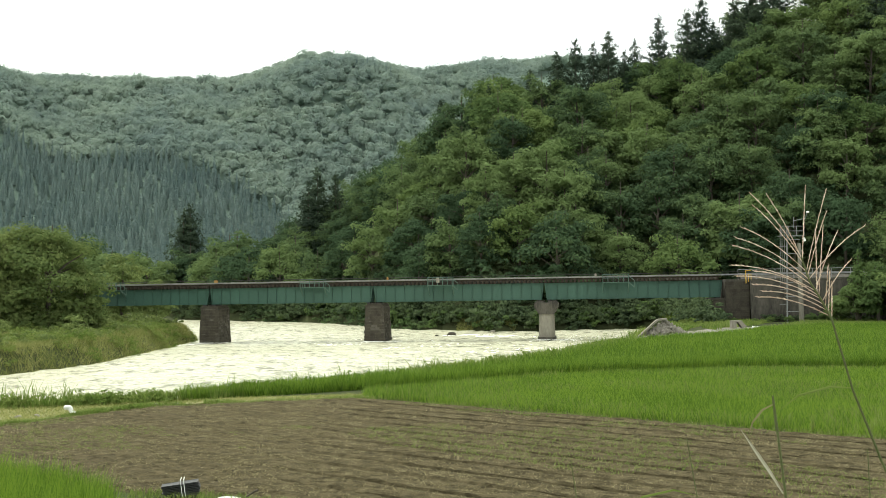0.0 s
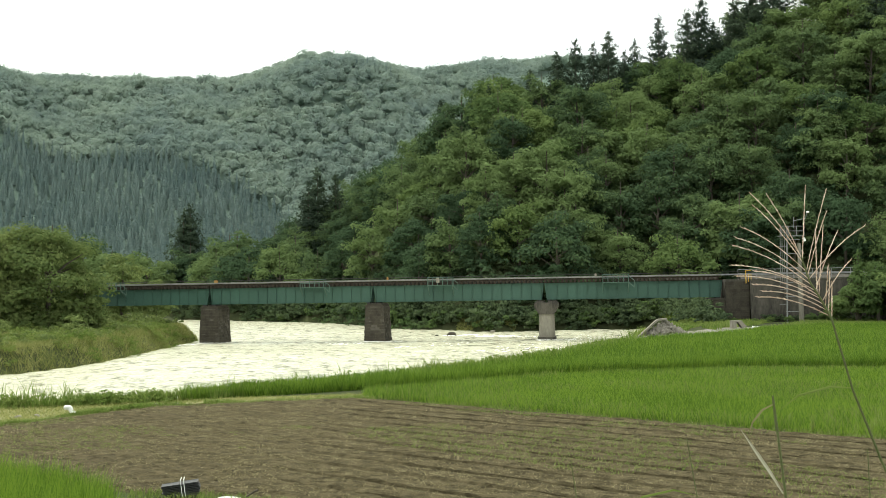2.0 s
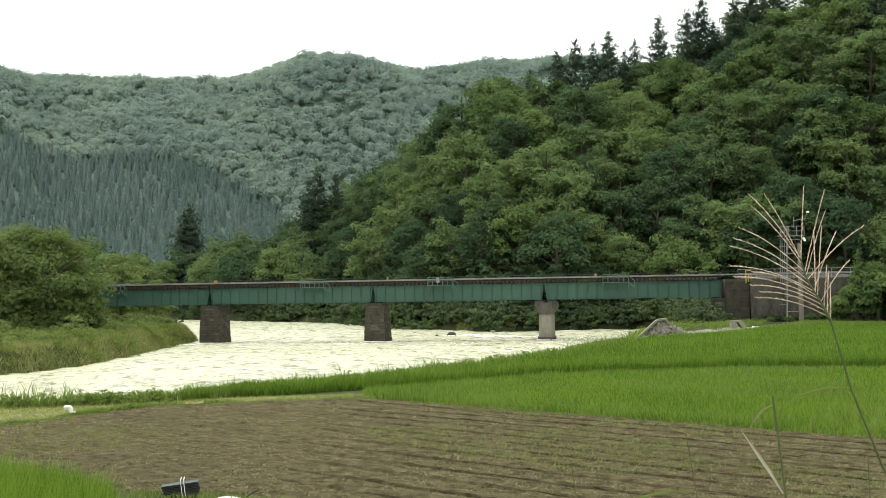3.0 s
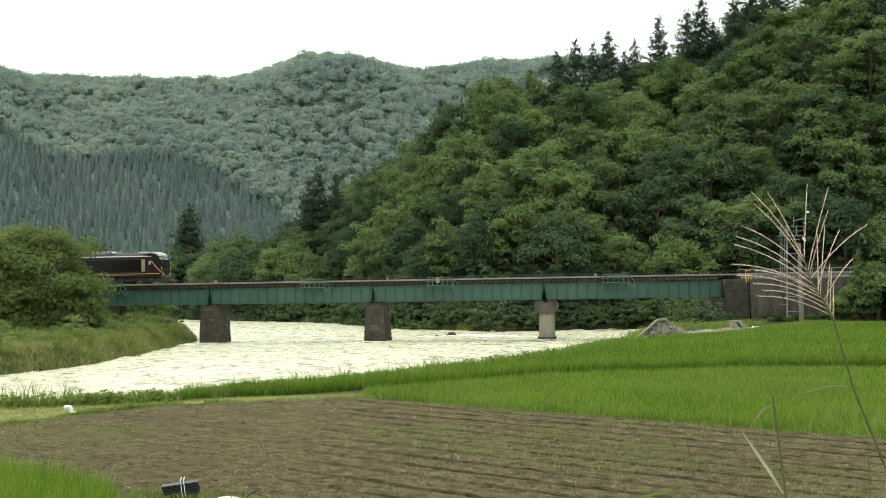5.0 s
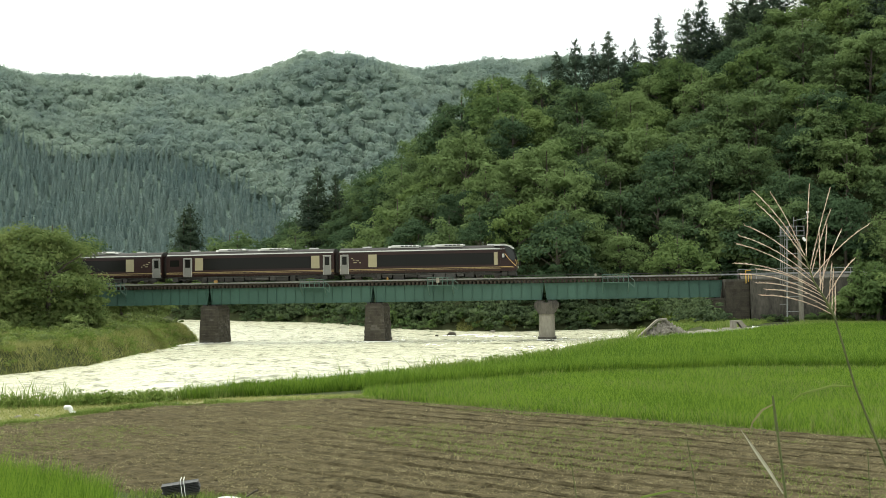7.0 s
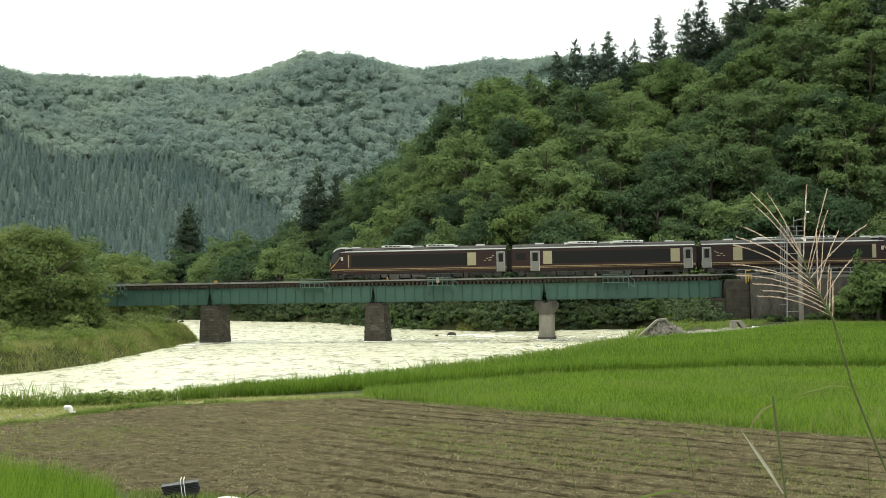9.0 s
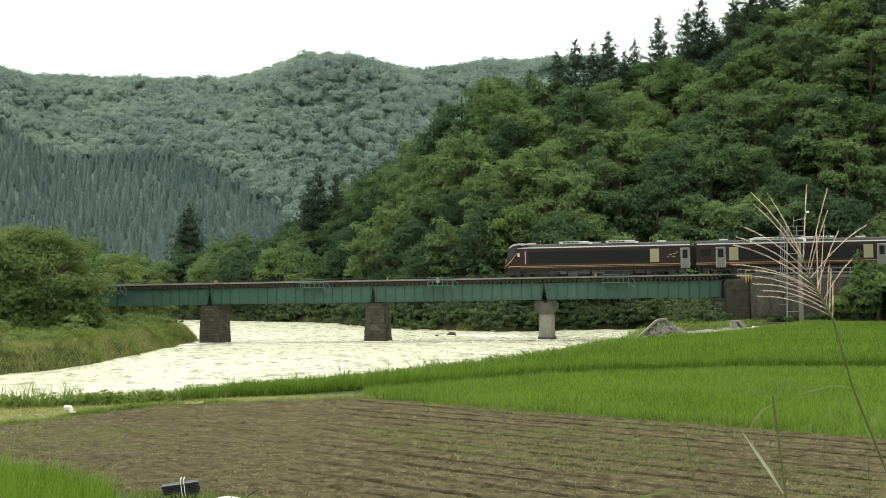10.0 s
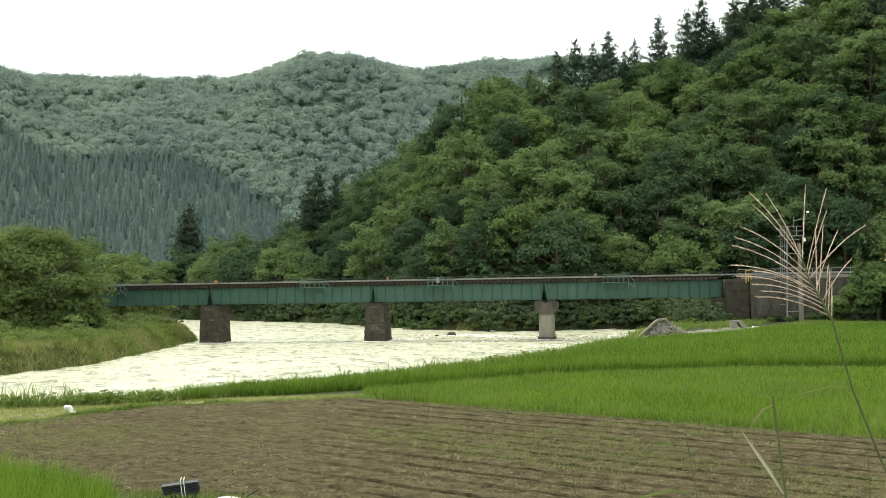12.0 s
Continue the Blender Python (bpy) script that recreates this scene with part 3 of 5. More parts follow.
def railcar(cab):
    """A coach 20.8 m long; x is towards the cab, which has a raked panoramic nose."""
    g = empty("railcar", track(-60), "glossy dark maroon and black sightseeing railcar with gold stripes", "railcar", "cars of the train")
    x0, x1 = -10.35, (8.75 if cab else 10.35)
    sec = body_section()
    low = [(a, min(b, 3.20)) for a, b in sec]
    part("body_shell", Shape().prism(low, x0, x1), M["maroon"], g, "glossy dark maroon steel body")
    lid = [p for p in sec if p[1] > 3.05]
    part("roof", Shape().prism(lid, x0 + 0.05, x1 + (0.3 if cab else -0.05)), M["roof_dark"], g, "dark grey roof")
    for y in (-1, 1):
        part("cantrail", Shape().prism([(y * (BODY_W - 0.05), 3.11), (y * (BODY_W + 0.025), 3.14), (y * (BODY_W - 0.02), 3.20), (y * (BODY_W - 0.06), 3.245), (y * (BODY_W - 0.12), 3.20)], x0 + 0.1, x1 + (0.5 if cab else -0.1)), M["roof_silver"], g, "pale silver roof edge")
        o = BODY_W + 0.004
        for z0, z1, m in ((1.20, 1.29, "gold"), (1.07, 1.11, "gold")):
            part("gold_stripe", Shape().box(x0, x1 + (0.1 if cab else 0), y * o - 0.006, y * o + 0.006, z0, z1), M[m], g, "gold waist stripe")
        # long window band, with pillars and panes
        wa, wb = (-5.75, 7.95) if cab else (-5.7, 7.55)
        band = part("window_band", Shape().box(wa, wb, y * o - 0.008, y * o + 0.008, 1.52, 2.78), M["black_paint"], g, "black window band")
        n = 8
        for i in range(n):
            a, b = wa + 0.15 + (wb - wa - 0.3) * i / n, wa + 0.15 + (wb - wa - 0.3) * (i + 1) / n
            part("pane", Shape().box(a + 0.03, b - 0.03, y * (o + 0.010) - 0.004, y * (o + 0.010) + 0.004, 1.64, 2.68), M["glass"], band, "dark tinted window pane")
        panels = [(-6.8, -5.8)] + ([(8.0, 8.42) if y < 0 else (8.24, 8.36)] if cab else [(7.6, 8.6)])
        if not cab:
            panels[0] = (-6.75, -5.75)
        for a, b in panels:
            part("cream_panel", Shape().box(a, b, y * o - 0.012, y * o + 0.012, 1.48, 2.84), M["cream"], g, "cream side panel")
        doors = [(-10.12, -9.24)] + ([] if cab else [(9.08, 9.96)])
        if not cab:
            doors[0] = (-8.15, -7.2)
        for a, b in doors:
            d = part("door", Shape().box(a, b, y * o - 0.014, y * o + 0.014, 0.72, 2.82), M["door_grey"], g, "pale grey passenger door")
            part("door_window", Shape().box(a + 0.17, b - 0.17, y * (o + 0.014) - 0.006, y * (o + 0.014) + 0.006, 1.80, 2.68), M["glass"], d)
            part("door_frame", Shape().box(a - 0.05, a, y * o - 0.016, y * o + 0.016, 0.72, 2.88).box(b, b + 0.05, y * o - 0.016, y * o + 0.016, 0.72, 2.88).box(a - 0.05, b + 0.05, y * o - 0.016, y * o + 0.016, 2.82, 2.88), M["roof_silver"], d)
        if cab:
            for k, (dx, dz, w) in enumerate(((-8.75, 2.45, 0.12), (-8.5, 2.28, 0.16), (-8.1, 2.2, 0.14), (-7.8, 1.98, 0.10), (-8.4, 2.0, 0.2))):
                part("emblem", Shape().box(dx - w, dx + w, y * o - 0.006, y * o + 0.006, dz - 0.04, dz + 0.04), M["cream"], g)
        else:
            part("cab_window", Shape().box(-9.9, -8.75, y * o - 0.008, y * o + 0.008, 1.95, 2.65), M["glass"], g)
    # end wall and gangway
    part("gangway", Shape().box(x0 - 0.28, x0, -0.55, 0.55, 0.95, 3.05), M["undergear"], g, "black gangway bellows")
    if not cab:
        part("gangway", Shape().box(x1, x1 + 0.28, -0.55, 0.55, 0.95, 3.05), M["undergear"], g, "black gangway bellows")
    part("coupler", Shape().box(x0 - 0.32, x0 + 0.1, -0.15, 0.15, 0.72, 1.0), M["undergear"], g)
    if cab:
        # raked nose: lower apron, panoramic glass, gold chevron
        prof = [(8.75, 0.78), (10.40, 0.80), (10.60, 1.05), (10.60, 1.45), (10.46, 1.90), (9.9, 2.0), (8.75, 2.15)]
        part("nose", Shape().prism([(a, b) for a, b in prof], -BODY_W + 0.06, BODY_W - 0.06, "y"), M["maroon"], g, "maroon nose apron")
        part("windscreen", Shape().prism([(8.75, 2.15), (9.9, 2.0), (10.46, 1.90), (10.44, 2.35), (10.30, 2.80), (10.06, 3.18), (9.75, 3.40), (9.3, 3.50), (8.75, 3.52)], -BODY_W + 0.08, BODY_W - 0.08, "y"), M["windscreen"], g, "large raked panoramic windscreen")
        part("brow", Shape().prism([(8.0, 3.50), (9.5, 3.42), (10.0, 3.20), (10.16, 3.16), (10.14, 3.32), (9.85, 3.54), (9.3, 3.68), (8.6, 3.70), (8.0, 3.62)], -BODY_W + 0.10, BODY_W - 0.10, "y"), M["unit_white"], g, "pale brow over the windscreen")
        for y in (-1, 1):
            o = y * (BODY_W - 0.04)
            part("cab_cheek", Shape().prism([(8.70, 1.95), (10.0, 1.92), (9.62, 2.40), (9.36, 2.95), (9.26, 3.40), (8.70, 3.44)], o - 0.03, o + 0.03, "y"), M["maroon"], g, "maroon cab side")
            part("cab_side_window", Shape().prism([(8.95, 2.15), (9.50, 2.15), (9.24, 2.70), (8.95, 2.70)], o * 1.024 - 0.006, o * 1.024 + 0.006, "y"), M["glass"], g)
            part("windscreen_pillar", Shape().tube([(9.72, o * 0.97, 3.36), (10.06, o * 0.97, 3.14), (10.30, o * 0.97, 2.78), (10.44, o * 0.96, 2.3), (10.48, o * 0.95, 1.88)], 0.032, 5), M["black_paint"], g)
            part("chevron", Shape().tube([(9.25, o * 1.03, 2.65), (9.85, o * 1.01, 1.95), (10.5, o * 0.97, 1.35)], 0.05, 5).tube([(10.50, o * 0.96, 2.0), (10.58, o * 0.95, 1.3)], 0.05, 5).tube([(8.75, o * 1.02, 1.24), (10.0, o * 1.0, 1.24), (10.66, o * 0.9, 1.15)], 0.06, 5), M["gold_bright"], g, "bright gold chevron trim")
            part("headlamp", Shape().disc((10.58, y * 0.95, 1.2), (1, 0, 0), 0.12, 0.06, 12), M["lamp_lens"], g)
            part("mirror", Shape().box(8.95, 9.2, y * (BODY_W + 0.05) - 0.04, y * (BODY_W + 0.05) + 0.04, 2.25, 2.65), M["roof_silver"], g)
        part("windscreen_divider", Shape().tube([(9.72, 0, 3.42), (10.08, 0, 3.17), (10.33, 0, 2.78), (10.46, 0, 2.3), (10.50, 0, 1.88)], 0.03, 5), M["black_paint"], g)
        part("snow_plough", Shape().prism([(9.6, 0.28), (10.5, 0.22), (10.4, 0.8), (9.6, 0.8)], -1.2, 1.2, "y"), M["undergear"], g)
    # roof equipment
    units = ((-4.4, -0.9), (0.8, 4.4)) if cab else ((-4.2, -0.6), (1.0, 4.6))
    for k, (a, b) in enumerate(units):
        u = part("air_conditioner", Shape().prism([(-0.95, 3.50), (0.95, 3.50), (0.98, 3.68), (0.80, 3.79), (-0.80, 3.79), (-0.98, 3.68)], a + 0.25, b).prism([(-0.9, 3.5), (0.9, 3.5), (0.7, 3.7), (-0.7, 3.7)], a - 0.15, a + 0.26), M["unit_white"], g, "white rooftop cooling unit")
        for i in range(4):
            c = a + 1.4 + i * 0.48
            for y0 in (-0.995, 0.90):
                part("louvre", Shape().box(c, c + 0.36, y0, y0 + 0.095, 3.62, 3.74), M["undergear"], u)
    part("roof_duct", Shape().box(-0.35, 1.1, -0.6, 0.6, 3.55, 3.72), M["unit_white"], g)
    for x in (-7.2, 7.6):
        part("roof_vent", Shape().prism([(-0.4, 3.56), (0.4, 3.56), (0.3, 3.74), (-0.3, 3.74)], x - 0.5, x + 0.5), M["unit_white"], g)
    part("aerial", Shape().tube([(6.6, 0, 3.55), (6.6, 0, 4.0)], 0.03, 5).box(6.5, 6.7, -0.12, 0.12, 3.85, 3.92), M["galvanised"], g)
    # under-floor gear
    part("underframe", Shape().box(x0 + 0.1, x1 - 0.1, -1.25, 1.25, 0.62, 0.80), M["undergear"], g)
    rng = random.Random(5 if cab else 6)
    x = -5.2
    while x < 4.8:
        w = rng.uniform(0.6, 1.5)
        light = rng.random() < 0.22
        z = rng.uniform(0.00, 0.26)
        for y0, y1 in ((-1.3, -0.45), (0.45, 1.3)):
            part("equipment_case", Shape().box(x, x + w, y0, y1, z, 0.66).box(x + 0.05, x + w - 0.05, y0 - 0.02, y1 + 0.02, z + 0.08, z + 0.12), M["undergear_grey" if light else "undergear"], g)
        x += w + rng.uniform(0.05, 0.18)
    # added dark filler that blocks the view through between the cases
    part("underfloor_filler", Shape().box(-5.6, 5.6, -0.42, 0.42, 0.10, 0.64).box(-9.8, -8.9, -0.9, 0.9, 0.30, 0.64).box(8.4, 9.8, -0.9, 0.9, 0.30, 0.64), M["undergear"], g)
    # brake pipes, steps and tanks between the bogies and the ends
    for bx, w, z in ((-9.3, 0.7, 0.20), (-5.6, 0.5, 0.12), (5.3, 0.6, 0.10), (9.2, 0.6, 0.22)):
        for y in (-1, 1):
            part("step_box", Shape().box(bx - w / 2, bx + w / 2, y * 1.2 - 0.12, y * 1.2 + 0.12, z, 0.70).box(bx - w / 2 - 0.05, bx + w / 2 + 0.05, y * 1.24 - 0.12, y * 1.24 + 0.12, z - 0.03, z), M["undergear"], g)
    for y in (-1, 1):
        part("brake_pipe", Shape().tube([(-5.2, y * 1.34, 0.60), (-1.0, y * 1.34, 0.58), (4.8, y * 1.34, 0.60)], 0.035, 6), M["undergear_grey"], g)
        part("air_tank", Shape().disc((0.0 if cab else 1.5, y * 1.18, 0.36), (1, 0, 0), 0.20, 0.75, 12), M["undergear_grey"], g)
    for bx in (-7.2, 7.2):
        b = part("bogie", Shape().box(bx - 1.75, bx + 1.75, -1.16, -0.98, 0.36, 0.56).box(bx - 1.75, bx + 1.75, 0.98, 1.16, 0.36, 0.56).box(bx - 0.35, bx + 0.35, -1.2, 1.2, 0.42, 0.72)
                 .box(bx - 1.3, bx - 0.8, -1.2, -0.95, 0.22, 0.44).box(bx + 0.8, bx + 1.3, -1.2, -0.95, 0.22, 0.44).box(bx - 1.3, bx - 0.8, 0.95, 1.2, 0.22, 0.44).box(bx + 0.8, bx + 1.3, 0.95, 1.2, 0.22, 0.44), M["undergear"], g, "black bogie frame")
        for ax in (bx - 1.05, bx + 1.05):
            w = part("wheelset", WHEELSET, M["wheel_steel"], b)
            w.location = (ax, 0, 0.43)
    # the upper body is a little taller than the first sketch of the section
    for o in g.children_recursive:
        if o.data is not WHEELSET:
            for v in o.data.vertices:
                if v.co.z > 1.3:
                    v.co.z = 1.3 + (v.co.z - 1.3) * UPPER_BODY
    return g


ws = Shape()
for y in (-0.56, 0.56):
    ws.disc((0, y, 0), (0, 1, 0), 0.43, 0.06, 20).disc((0, y + (0.05 if y < 0 else -0.05), 0), (0, 1, 0), 0.45, 0.012, 20).disc((0, y, 0), (0, 1, 0), 0.12, 0.10, 10)
ws.disc((0, 0, 0), (0, 1, 0), 0.085, 0.9, 10)
WHEELSET = ws.mesh("wheelset")
WHEELSET.materials.append(M["wheel_steel"])

front_car = railcar(True)
middle_car = railcar(False)
rear_car = copy_thing(front_car, track(-100))
tagged(middle_car, "dark maroon middle railcar without a cab, gold striped")
CAR_PITCH = 21.3
TRAIN_SPEED = 20.9


def nose_at(t):
    """Metres along the line of the train's leading end."""
    d = t - 7.2
    return 41.28 + 20.98 * d - 0.1233 * d ** 2 + 0.0246 * d ** 3


# ---- trees and plants ----
def leaf_sprays(c, n, size, rng, ratio=0.7):
    """Small pointed leaf sprays at the points c, facing along n."""
    r = rng.normal(size=c.shape)
    u = np.cross(n, r)
    u /= np.linalg.norm(u, axis=1, keepdims=True) + 1e-9
    v = np.cross(n, u)
    s = size[:, None]
    verts = np.stack([c - u * s, c + u * s * 0.6 - v * s * ratio, c + u * s * 0.6 + v * s * ratio], 1).reshape(-1, 3)
    return verts, np.arange(len(verts)).reshape(-1, 3)


def crown_points(rng, count, clumps, rx, rz, z0, ragged=0.35, low=0.35):
    """Points and directions of leaves in clumps over a crown."""
    per = count // clumps
    d = rng.normal(size=(clumps, 3))
    d[:, 2] = np.abs(d[:, 2]) * (1.0 + max(0, low - 0.35)) - low
    d /= np.linalg.norm(d, axis=1, keepdims=True)
    rad = rng.uniform(1 - ragged, 1.08, (clumps, 1))
    centre = d * rad * np.array([rx, rx, rz]) * 0.80 + np.array([0, 0, z0 + rz * 0.45])
    size = rng.uniform(0.18, 0.36, (clumps, 1)) * rx
    q = rng.normal(size=(clumps, per, 3))
    q /= np.linalg.norm(q, axis=2, keepdims=True)
    q[:, :, 2] = np.where(q[:, :, 2] < -0.25, -q[:, :, 2], q[:, :, 2])
    pts = centre[:, None] + q * size[:, None] * rng.uniform(0.55, 1.05, (clumps, per, 1)) * np.array([1, 1, 0.72])
    nrm = q + 0.30 * rng.normal(size=q.shape) + np.array([0, 0, 0.25])
    nrm /= np.linalg.norm(nrm, axis=2, keepdims=True)
    return pts.reshape(-1, 3), nrm.reshape(-1, 3)


def broadleaf(seed, height, rx, leaves, leaf, material, label, category="tree", clumps=64, trunk_r=0.2, low=0.35):
    rng = np.random.default_rng(seed)
    g = empty("broadleaf_tree", Matrix.Identity(4), label, category, "trees of the wooded hillside")
    t = Shape()
    bend = rng.uniform(-0.5, 0.5, 2)
    t.tube([(0, 0, -1.0), (bend[0] * 0.3, bend[1] * 0.3, height * 0.25), (bend[0], bend[1], height * 0.55), (bend[0] * 1.2, bend[1], height * 0.82)], [trunk_r * 1.3, trunk_r, trunk_r * 0.7, trunk_r * 0.2], 6)
    for k in range(7):
        a = k * 2.4 + rng.uniform(-0.4, 0.4)
        z = height * rng.uniform(0.22, 0.48)
        e = Vector((math.cos(a) * rx * 0.55, math.sin(a) * rx * 0.55, z + height * rng.uniform(0.08, 0.20)))
        s = Vector((bend[0] * z / height, bend[1] * z / height, z))
        t.tube([s, s.lerp(e, 0.5) + Vector((0, 0, 0.3)), e], [trunk_r * 0.55, trunk_r * 0.35, trunk_r * 0.1], 4)
    part("trunk", t, M["bark"], g)
    rz = height * 0.52
    c, n = crown_points(rng, leaves, clumps, rx, rz, height * 0.12, 0.35, low)
    v, f = leaf_sprays(c, n, rng.uniform(0.6, 1.25, len(c)) * leaf, rng)
    part("crown", array_mesh("crown", v, f, material), material, g)
    return g


def conifer(seed, height, rx, leaves, leaf, material):
    rng = np.random.default_rng(seed)
    g = empty("cedar_tree", Matrix.Identity(4), "tall dark green conical cedar on the hillside", "tree", "cedars of the hillside")
    part("trunk", Shape().tube([(0, 0, -1.0), (0, 0, height * 0.5), (0, 0, height * 0.98)], [0.28, 0.18, 0.03], 7), M["bark"], g)
    # whorls of drooping boughs, each bough of its own length, with gaps between the whorls
    tiers, boughs = int(height * 1.0), 8
    t = 0.10 + 0.90 * (1 - (1 - rng.uniform(0, 1, leaves)) ** 0.56)
    tier = np.minimum((t * tiers).astype(int), tiers - 1)
    arm = rng.integers(0, boughs, leaves)
    length = rng.uniform(0.5, 1.2, (tiers, boughs))[tier, arm]
    rise = rng.uniform(-0.5, 0.5, (tiers, boughs))[tier, arm]
    a = arm * math.tau / boughs + tier * 2.4 + rng.normal(0, 0.20, leaves)
    reach = (rx * (1 - t) ** 0.66 + 0.12) * length
    along = rng.uniform(0.05, 1.0, leaves) ** 0.6
    r = reach * along
    z = height * ((tier + 0.5 + rise) / tiers) - 0.30 * r + 0.35 * reach * along ** 3 + rng.normal(0, 0.22, leaves)
    c = np.stack([np.cos(a) * r, np.sin(a) * r, z], 1)
    n = np.stack([np.cos(a) * 0.6, np.sin(a) * 0.6, np.full(leaves, 0.7)], 1) + rng.normal(0, 0.35, (leaves, 3))
    n /= np.linalg.norm(n, axis=1, keepdims=True)
    v, f = leaf_sprays(c, n, rng.uniform(0.6, 1.2, leaves) * leaf, rng, 0.5)
    part("crown", array_mesh("crown", v, f, material), material, g)
    return g


def scatter(rng, x0, x1, y0, y1, gap):
    """Jittered points on a grid."""
    px, py = np.meshgrid(np.arange(x0, x1, gap), np.arange(y0, y1, gap * 0.9))
    px = px + (np.arange(px.shape[0]) % 2)[:, None] * gap / 2
    return (px + rng.uniform(-0.38, 0.38, px.shape) * gap).ravel(), (py + rng.uniform(-0.38, 0.38, py.shape) * gap).ravel()


def stand(tree, x, y, turn, size, sink=0.0):
    tree.matrix_world = Matrix.Translation((x, y, float(land(x, y)) - sink)) @ Matrix.Rotation(turn, 4, "Z") @ Matrix.Diagonal((size, size, size, 1))


def place_copy(src, x, y, turn, size):
    c = copy_thing(src, Matrix.Identity(4))
    c.matrix_basis = Matrix.Translation((x, y, float(land(x, y)))) @ Matrix.Rotation(turn, 4, "Z") @ Matrix.Diagonal((size, size, size, 1))
    return c


HILL_KINDS = [
    (1, 12.5, 5.6, 4800, 0.27, "leaf", "dense dark green broadleaf tree on the steep hillside"),
    (2, 14.0, 5.0, 4800, 0.27, "leaf", "dense dark green broadleaf tree on the steep hillside"),
    (3, 11.0, 6.2, 5200, 0.28, "leaf", "wide dark green broadleaf tree on the steep hillside"),
    (4, 15.0, 5.8, 5600, 0.28, "leaf", "tall deep green broadleaf tree on the steep hillside"),
    (5, 12.0, 5.8, 5000, 0.27, "leaf_light", "lighter yellow-green broadleaf tree on the steep hillside"),
    (6, 9.5, 4.6, 3800, 0.26, "leaf", "small rounded green broadleaf tree on the steep hillside"),
]
models = [broadleaf(s, h, r, n, l, M[m], lab, low=0.7) for s, h, r, n, l, m, lab in HILL_KINDS]
cedars = [conifer(31, 17.0, 4.6, 6000, 0.28, M["needle"]), conifer(32, 20.0, 6.4, 9000, 0.32, M["needle"]), conifer(33, 14.0, 4.3, 5200, 0.27, M["needle"])]

rng_t = np.random.default_rng(8)
used = set()


def grow(px, py, weights, size=(0.8, 1.15)):
    for x, y in zip(px, py):
        k = int(rng_t.choice(len(models), p=weights))
        a, s = rng_t.uniform(0, math.tau), rng_t.uniform(*size)
        if k in used:
            place_copy(models[k], x, y, a, s)
        else:
            used.add(k)
            stand(models[k], x, y, a, s)


tx, ty = scatter(rng_t, -70, 112, 145, 262, 7.6)
behind = ty - hill_foot(tx)
keep = (behind > 1.5) & (behind < 72) & (np.abs(tx) < 0.46 * ty) & (polygon_distance(tx, ty, RIVER) > 3.5)
# lighter-leaved trees are commoner up here, partly haze put into colour
high = keep & (behind > 26) & (tx > -5)
grow(tx[keep & ~high], ty[keep & ~high], [0.22, 0.20, 0.18, 0.16, 0.13, 0.11])
grow(tx[high], ty[high], [0.16, 0.14, 0.14, 0.14, 0.34, 0.08], (0.85, 1.2))
tx, ty = scatter(rng_t, -125, -42, 190, 330, 9.0)
keep = (polygon_distance(tx, ty, RIVER) > 4) & (ty < hill_foot(tx) + 10) & (np.abs(tx) < 0.46 * ty) & (ty > 200)
grow(tx[keep], ty[keep], [0.22, 0.20, 0.16, 0.16, 0.16, 0.10], (1.05, 1.45))

for k, (x, y, a, z) in enumerate(((60.3, 170.5, 0.4, 0.95), (57.6, 172.5, 2.1, 0.85), (62.5, 174.0, 1.2, 0.9))):
    place_copy(models[(2, 0, 3)[k]], x, y, a, z)

# cedars that stand out of the wood: place and height
CEDARS = [(17.7, 212, 13.2, 0), (22.9, 210, 17.3, 1), (26.8, 212, 18.4, 2), (30.7, 214, 16.4, 0), (33.4, 212, 18.5, 1), (39.0, 214, 15.0, 2), (43.9, 214, 19.2, 0), (47.8, 206, 18.7, 1), (50.6, 206, 20.3, 1),
          (53.7, 209, 14.1, 1), (58.1, 210, 17.4, 1), (59.9, 206, 19.1, 1), (64.1, 210, 17.5, 1), (68.5, 214, 15.8, 1), (79.3, 208, 18.0, 1), (82.5, 203, 17.0, 1), (76.0, 214, 18.0, 1), (79.0, 192, 16.0, 1), (84.0, 196, 17.0, 1),
          (0.0, 216, 15.8, 1), (-1.3, 214, 13.5, 0), (-27.6, 236, 21.4, 1), (-29.4, 234, 18.7, 2), (-23.8, 238, 18.1, 0), (-61.9, 262, 24.1, 1), (-63.6, 262, 22.4, 2), (9.2, 205, 11.2, 0), (36.6, 212, 13.8, 0)]
for i, (x, y, h, k) in enumerate(CEDARS):
    s = h / (17.0, 20.0, 14.0)[k]
    if i < 3:
        stand(cedars[k], x, y, i * 1.3, s)
    else:
        place_copy(cedars[k], x, y, i * 1.3, s)

# riverside trees on the flat bank
willow = broadleaf(41, 15.2, 6.6, 34000, 0.18, M["leaf_willow"], "spreading light green riverside tree with several limbs", clumps=125, trunk_r=0.26, low=1.0)
stand(willow, -41.3, 111.5, 0.4, 1.0, 1.4)
place_copy(willow, -46.5, 109.5, 2.4, 0.80)
side = broadleaf(42, 9.6, 3.8, 7000, 0.20, M["leaf_willow"], "grey-green willow at the water's edge", clumps=48, trunk_r=0.18, low=0.75)
stand(side, -44.0, 146.0, 1.0, 1.0, 0.4)
